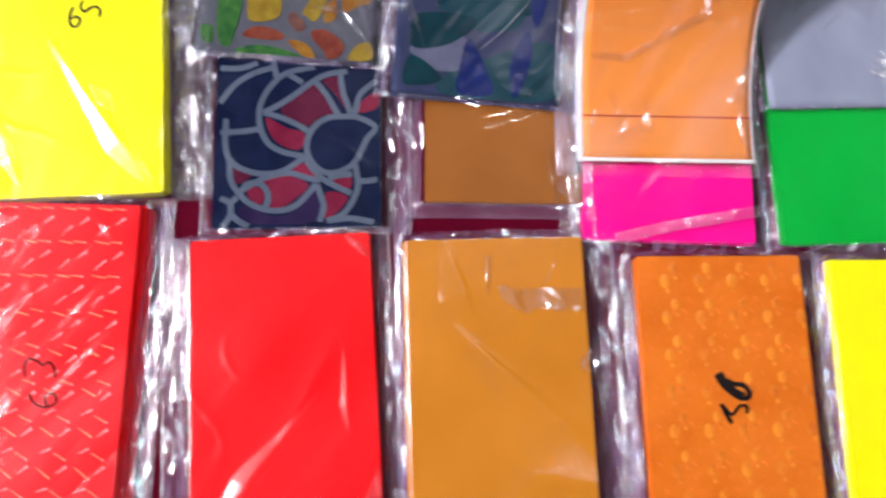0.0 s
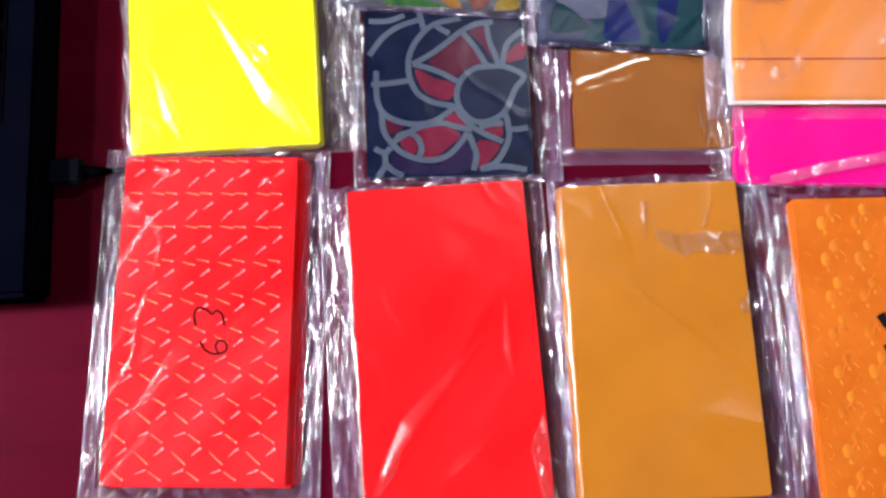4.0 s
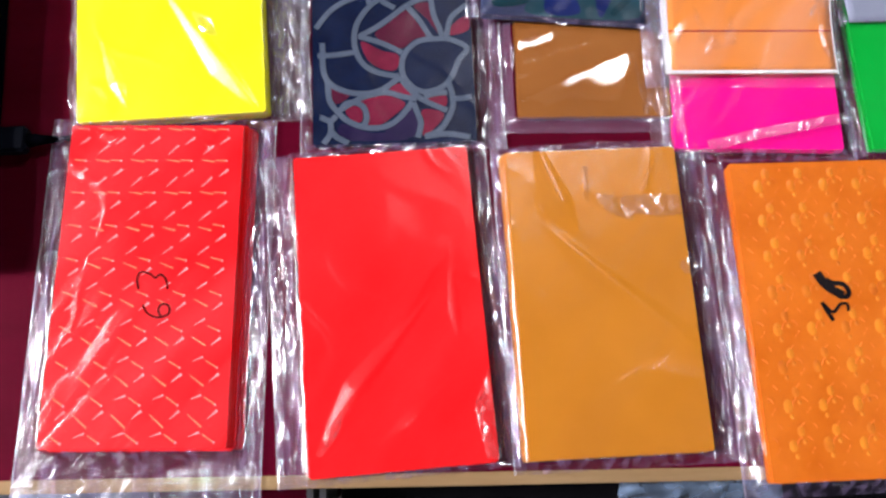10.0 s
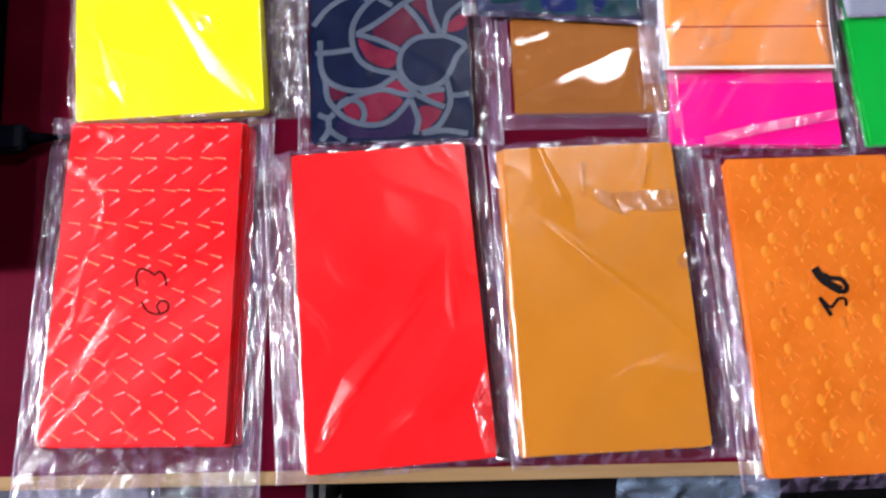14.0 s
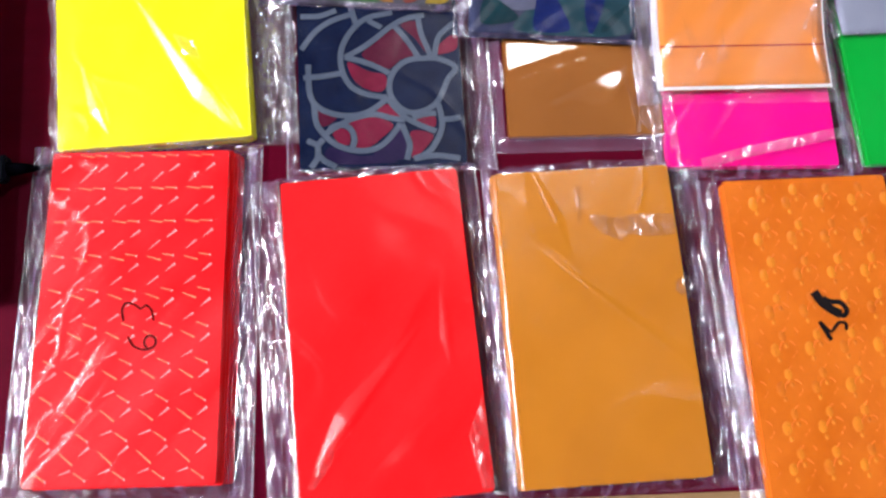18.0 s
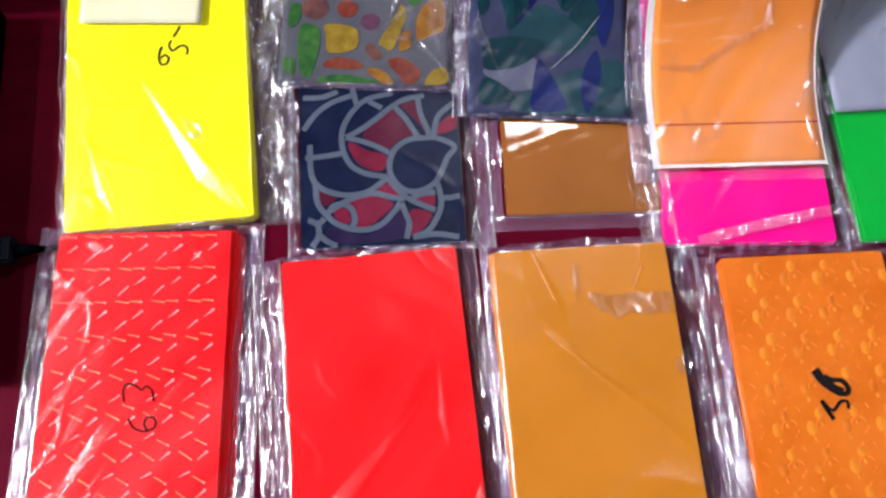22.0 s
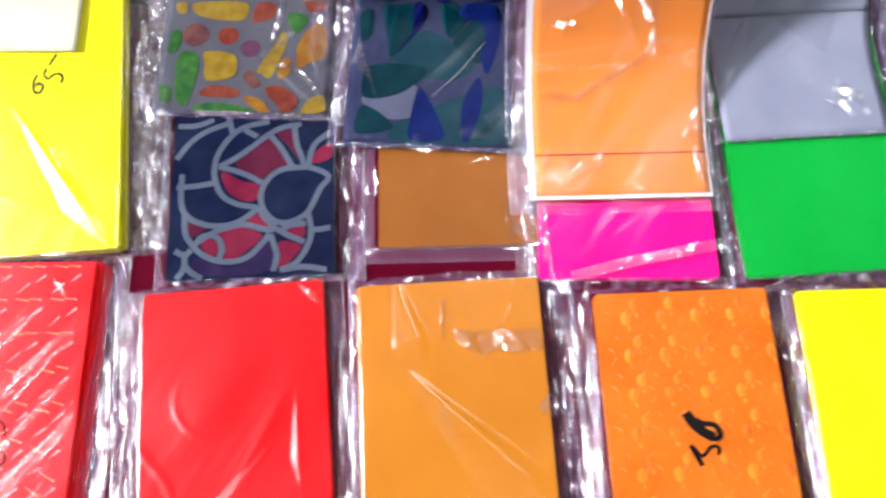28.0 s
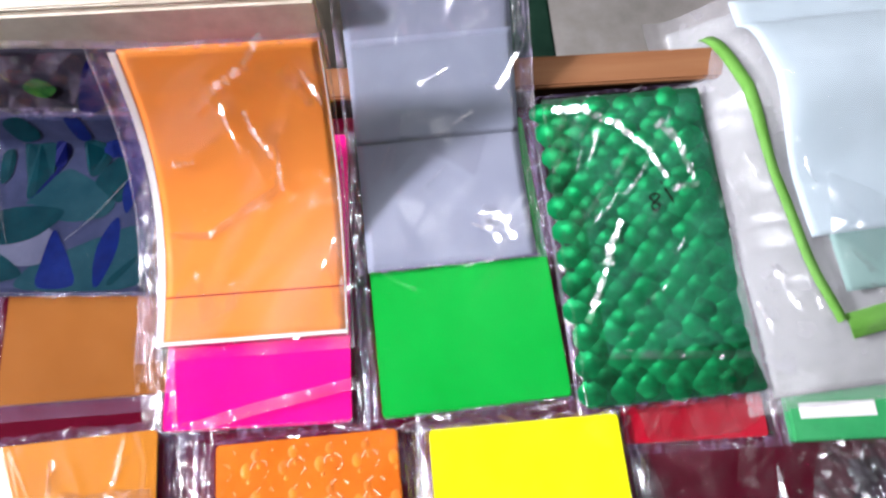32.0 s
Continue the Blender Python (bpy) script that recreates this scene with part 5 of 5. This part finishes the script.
# ---- zip bag and what lies round it ----
def zip_bag():
    t = thing("zip_bag", pose(0.645, 0.115, 0.0, 0, 0, 3.0), "frosted zip bag with a lime green strip, holding pale sheets", "plastic bag")

    def smooth_dome(x, y):
        u, v = abs(x) / 0.105, abs(y) / 0.125
        f = max(0.0, min(1.0, (y - 0.01) / 0.06))
        f *= max(0.0, min(1.0, (x + 0.09) / 0.05))
        return 0.0015 + 0.022 * f * f * (3 - 2 * f) + 0.030 * max(0, 1 - u ** 3) ** 0.7 * max(0, 1 - v ** 4) ** 0.7

    def dome(x, y):
        return smooth_dome(x, y) + 0.0006 * crease(x * 40, y * 70, 50) + 0.0006 * nz(x * 60, y * 50, 51)
    part("bag_film", sheet(-0.1, 0.14, -0.12, 0.15, dome, 0.002), "frost", t, "crinkled frosted film", smooth=True)
    part("inner_sheet", sheet(-0.085, 0.135, -0.112, 0.14, lambda x, y: dome(x, y) * 0.75, 0.004, 0.0006), "sheet_white", t, smooth=True)
    q = [(-0.067, 0.125), (-0.064, 0.088), (-0.060, 0.05), (-0.056, 0.0), (-0.053, -0.045), (-0.045, -0.078)]
    bm = band(q, 0.0055, 0.0, 8, 0.0008)
    for v in bm.verts:
        v.co.z += smooth_dome(v.co.x, v.co.y) + 0.0028
    part("zip_strip", bm, "zip", t, "lime green zip strip", smooth=True)
    bm = band([(-0.041, -0.081), (0.02, -0.073), (0.07, -0.068), (0.13, -0.066)], 0.014, 0.0, 8, 0.0008)
    for v in bm.verts:
        v.co.z += dome(v.co.x, v.co.y) + 0.0012
    part("zip_strip", bm, "zip", t, smooth=True)
    part("content_sheet", sheet(-0.048, 0.135, -0.028, 0.145, lambda x, y: dome(x, y) + 0.0016 + 0.001 * nz(x * 20, y * 20, 60), 0.004, 0.0008), "ice", t, "pale blue-white sheets", smooth=True)
    part("content_sheet", sheet(-0.038, 0.135, -0.062, -0.02, lambda x, y: dome(x, y) + 0.0012, 0.004, 0.0008), M["seafoam"], t, "grey-green sheet", smooth=True)
    part("outer_film", sheet(-0.045, 0.14, -0.085, 0.15, lambda x, y: dome(x, y) + 0.0038 + 0.0014 * crease(x * 30 + y * 12, y * 26, 70) + 0.001 * nz(x * 50, y * 50, 71), 0.002), "film", t, "outer crinkled film", smooth=True)
    over = lambda q: q + Vector((0, 0, dome(q.x, q.y)))
    shards(t, [(-92, 70, -88, 44, 1.4), (-80, 90, -74, 66, 1.2), (-84, 20, -80, 0, 1.6), (-71, 30, -68, 12, 1.2), (-74, -40, -68, -68, 2.0), (-60, -50, -56, -70, 1.4), (-86, -60, -82, -80, 1.6), (-30, -40, -24, -52, 3.5), (-26, -60, -20, -66, 2.5), (6, -84, 20, -80, 2), (-40, 20, -38, 6, 1.5)], 0.0042, 145, over)
    for k, ring in enumerate(([(-95, -105), (-50, -100), (-52, -40), (-62, 40), (-66, 90), (-96, 100), (-90, 0)], [(-40, -88), (130, -84), (130, -60), (0, -66)], [(-40, -30), (-20, -50), (10, -20), (-30, 10)])):
        crumple(t, ring, 0.0035 if k == 0 else 0.0065, 0.0014 if k == 0 else 0.003, 7.0, 10.0, 140 + k, over, "crisp" if k else "calm", lean=-8)


M["seafoam"] = surface("grey-green sheet", (0.22, 0.36, 0.33), (0.30, 0.44, 0.40), 0.4)
zip_bag()


def green_box():
    t = thing("card_box", pose(0.640, -0.014, 0.001, 0, 0, -1.5), "mint green card box with white label windows", "box")
    part("box_body", box(-0.068, 0.075, -0.013, 0.02, 0, 0.007, 0.001), "mint", t)
    for x in (-0.062, -0.012, 0.038):
        part("label_window", box(x, x + 0.043, -0.001, 0.0075, 0.007, 0.0074), "white", t, "plain white label window")


green_box()


def loose_film(x, y, w, l, turn, seed, label):
    t = thing("loose_film", pose(x, y, 0, 0, 0, turn), label, "plastic film")
    part("film_sheet", sheet(-w / 2, w / 2, -l / 2, l / 2, lambda a, b: 0.0015 + 0.005 * crease(a * 38 + b * 20, b * 30, seed) + 0.004 * crease(a * 70, b * 60 - a * 30, seed + 3) + 0.0015 * nz(a * 60, b * 60, seed), 0.0015), "loose", t, smooth=True)
    luck = random.Random(seed)
    spots = [(luck.uniform(-w, w) * 440, luck.uniform(-l, l) * 440, radians(luck.uniform(50, 150))) for k in range(26)]
    shards(t, [(a, b, a + 6 * math.cos(q), b + 6 * math.sin(q), luck.uniform(1.2, 3.6)) for a, b, q in spots], 0.004, seed)
    tangle(t, -w * 460, w * 460, -l * 460, l * 460, 0.003, 170, seed, lean=40, amp=0.010)


loose_film(0.625, -0.052, 0.115, 0.065, -4, 80, "crumpled clear film lying on the desk")
loose_film(0.640, -0.135, 0.10, 0.10, 2, 85, "crumpled clear sleeve beside the lime cards")


# ---- laptop, plug and cable ----
def laptop():
    t = thing("laptop", pose(-0.1645, -0.0637, 0, 0, 0, 3.3), "dark navy open laptop beside the packs", "laptop")
    part("base", box(-0.36, 0, 0, 0.235, 0.003, 0.030, 0.003), "laptop", t)
    part("keyboard_well", box(-0.335, -0.018, 0.098, 0.215, 0.0298, 0.0306), "key", t)
    for r in range(6):
        x = -0.021
        y = 0.101 + r * 0.0187
        c = 0
        while x > -0.33:
            wide = 0.033 if (c == 0 and r in (1, 2)) else 0.0163
            wide = 0.09 if (r == 0 and c == 6) else wide
            k = part("key", box(x - wide, x, y, y + 0.0163, 0.0306, 0.0326, 0.0008), "key", t)
            if r == 2 and c == 0:
                word = bpy.data.curves.new("key_print", "FONT")
                word.body, word.size, word.extrude = "Enter", 0.0034, 0.00005
                o = new("key_print", word)
                word.materials.append(M["legend"])
                o.parent = t
                o.location = (x - wide + 0.012, y + 0.006, 0.0327)
            else:
                part("key_print", box(x - 0.009, x - 0.0065, y + 0.008, y + 0.0112, 0.0326, 0.03268), "legend", k)
            x -= wide + 0.0024
            c += 1
    part("touchpad", box(-0.235, -0.135, 0.018, 0.085, 0.03, 0.0303), "key", t)
    s = part("sticker", box(-0.039, -0.020, 0.030, 0.054, 0.0301, 0.0303), "blue", t, "blue and white maker's sticker")
    part("sticker_band", box(-0.039, -0.020, 0.0505, 0.054, 0.0303, 0.03034), "cream", s)
    part("sticker_swirl", band([(-0.037, 0.041), (-0.033, 0.0465), (-0.026, 0.0465), (-0.022, 0.043), (-0.026, 0.0395), (-0.033, 0.0395)], 0.0004, 0.03036, 5, 0.00003), "white", s)
    part("sticker_bar", box(-0.036, -0.024, 0.0325, 0.0345, 0.0303, 0.03034), "white", s)
    lid = box(-0.36, 0, 0, 0.235, -0.006, 0, 0.002)
    lid.transform(Matrix.Translation((0, 0.236, 0.031)) @ Matrix.Rotation(radians(62), 4, "X"))
    part("lid", lid, "laptop", t)


laptop()


def usb_plug():
    t = thing("usb_plug", pose(-0.1775, 0.0105, 0.0075, 0, 0, 2), "charcoal data plug with a thin cable, in the laptop", "plug")
    part("shell", box(-0.002, 0.008, -0.006, 0.006, -0.0022, 0.0022, 0.0003), "steel", t)
    part("grip", box(0.006, 0.026, -0.0078, 0.0078, -0.004, 0.004, 0.0015), "plug", t)
    bm = bmesh.new()
    bmesh.ops.create_cone(bm, cap_ends=True, segments=12, radius1=0.0042, radius2=0.0022, depth=0.014, matrix=Matrix.Translation((0.033, 0, 0)) @ Matrix.Rotation(radians(90), 4, "Y"))
    part("strain_relief", bm, "key", t, smooth=True)
    c = bpy.data.curves.new("cable", "CURVE")
    c.dimensions, c.bevel_depth, c.bevel_resolution = "3D", 0.0018, 3
    s = c.splines.new("BEZIER")
    s.bezier_points.add(2)
    for b, co in zip(s.bezier_points, ((0.038, 0, 0), (0.052, 0.003, -0.005), (0.066, 0.010, -0.0055))):
        b.co = co
        b.handle_left_type = b.handle_right_type = "AUTO"
    o = new("cable", c)
    c.materials.append(M["key"])
    o.parent = t


usb_plug()


# ---- behind and under the desk ----
def carton():
    t = thing("carton", pose(0.09, 0.2, 0.0), "beige carton standing behind the packs", "carton")
    part("carton_body", box(-0.22, 0.235, 0.023, 0.16, -0.75, 0.088, 0.002), "carton", t)
    part("carton_flap", box(-0.218, 0.233, 0.025, 0.090, 0.088, 0.091, 0.001), "carton", t)
    part("carton_flap", box(-0.218, 0.233, 0.093, 0.158, 0.088, 0.091, 0.001), "carton", t)


carton()
b = thing("board", pose(0.52, 0.42, -0.75), "dark green board leaning behind the desk", "board")
part("panel", box(-0.18, 0.03, -0.12, 0.2, 0.0, 0.45, 0.004), "bottle", b)


def under_desk():
    t = thing("drawer_unit", pose(0, 0, 0), "maroon drawer unit under the desk with steel runners", "drawer unit")
    part("drawer_body", box(-0.33, 0.0, -0.21, 0.15, -0.7, -0.10), "table", t)
    # near-black slab standing just proud of the drawer front
    part("drawer_black_patch", box(-0.075, -0.02, -0.2115, -0.2, -0.2, -0.12), "dark", t)
    for x in (0.002, 0.010):
        part("runner", box(x, x + 0.004, -0.215, 0.1, -0.16, -0.08), "steel", t)
    # added black box, its colour standing in for shade under the desk
    part("gap_block", box(0.02, 0.6, -0.32, 0.15, -0.75, -0.12), "dark", t)
    k = thing("pull_out_tray", pose(0, 0, 0), "blue-grey pull-out tray under the desk", "tray")
    part("tray_board", box(-0.33, -0.088, -0.27, -0.05, -0.075, -0.06, 0.002), "tray", k)
    part("tray_lip", box(-0.33, -0.086, -0.205, -0.200, -0.060, -0.050), "dark", k)
    g = thing("hanging_bag", pose(0.236, -0.19, -0.012), "crumpled pale blue plastic bag hanging under the edge", "plastic bag")
    part("bag_film", sheet(-0.05, 0.045, -0.014, 0.01, lambda x, y: 0.003 * nz(x * 60, y * 90, 5) + 0.004 * crease(x * 50, y * 60, 6) + y * 0.9 - 0.01, 0.0018), "bluebag", g, smooth=True)


under_desk()
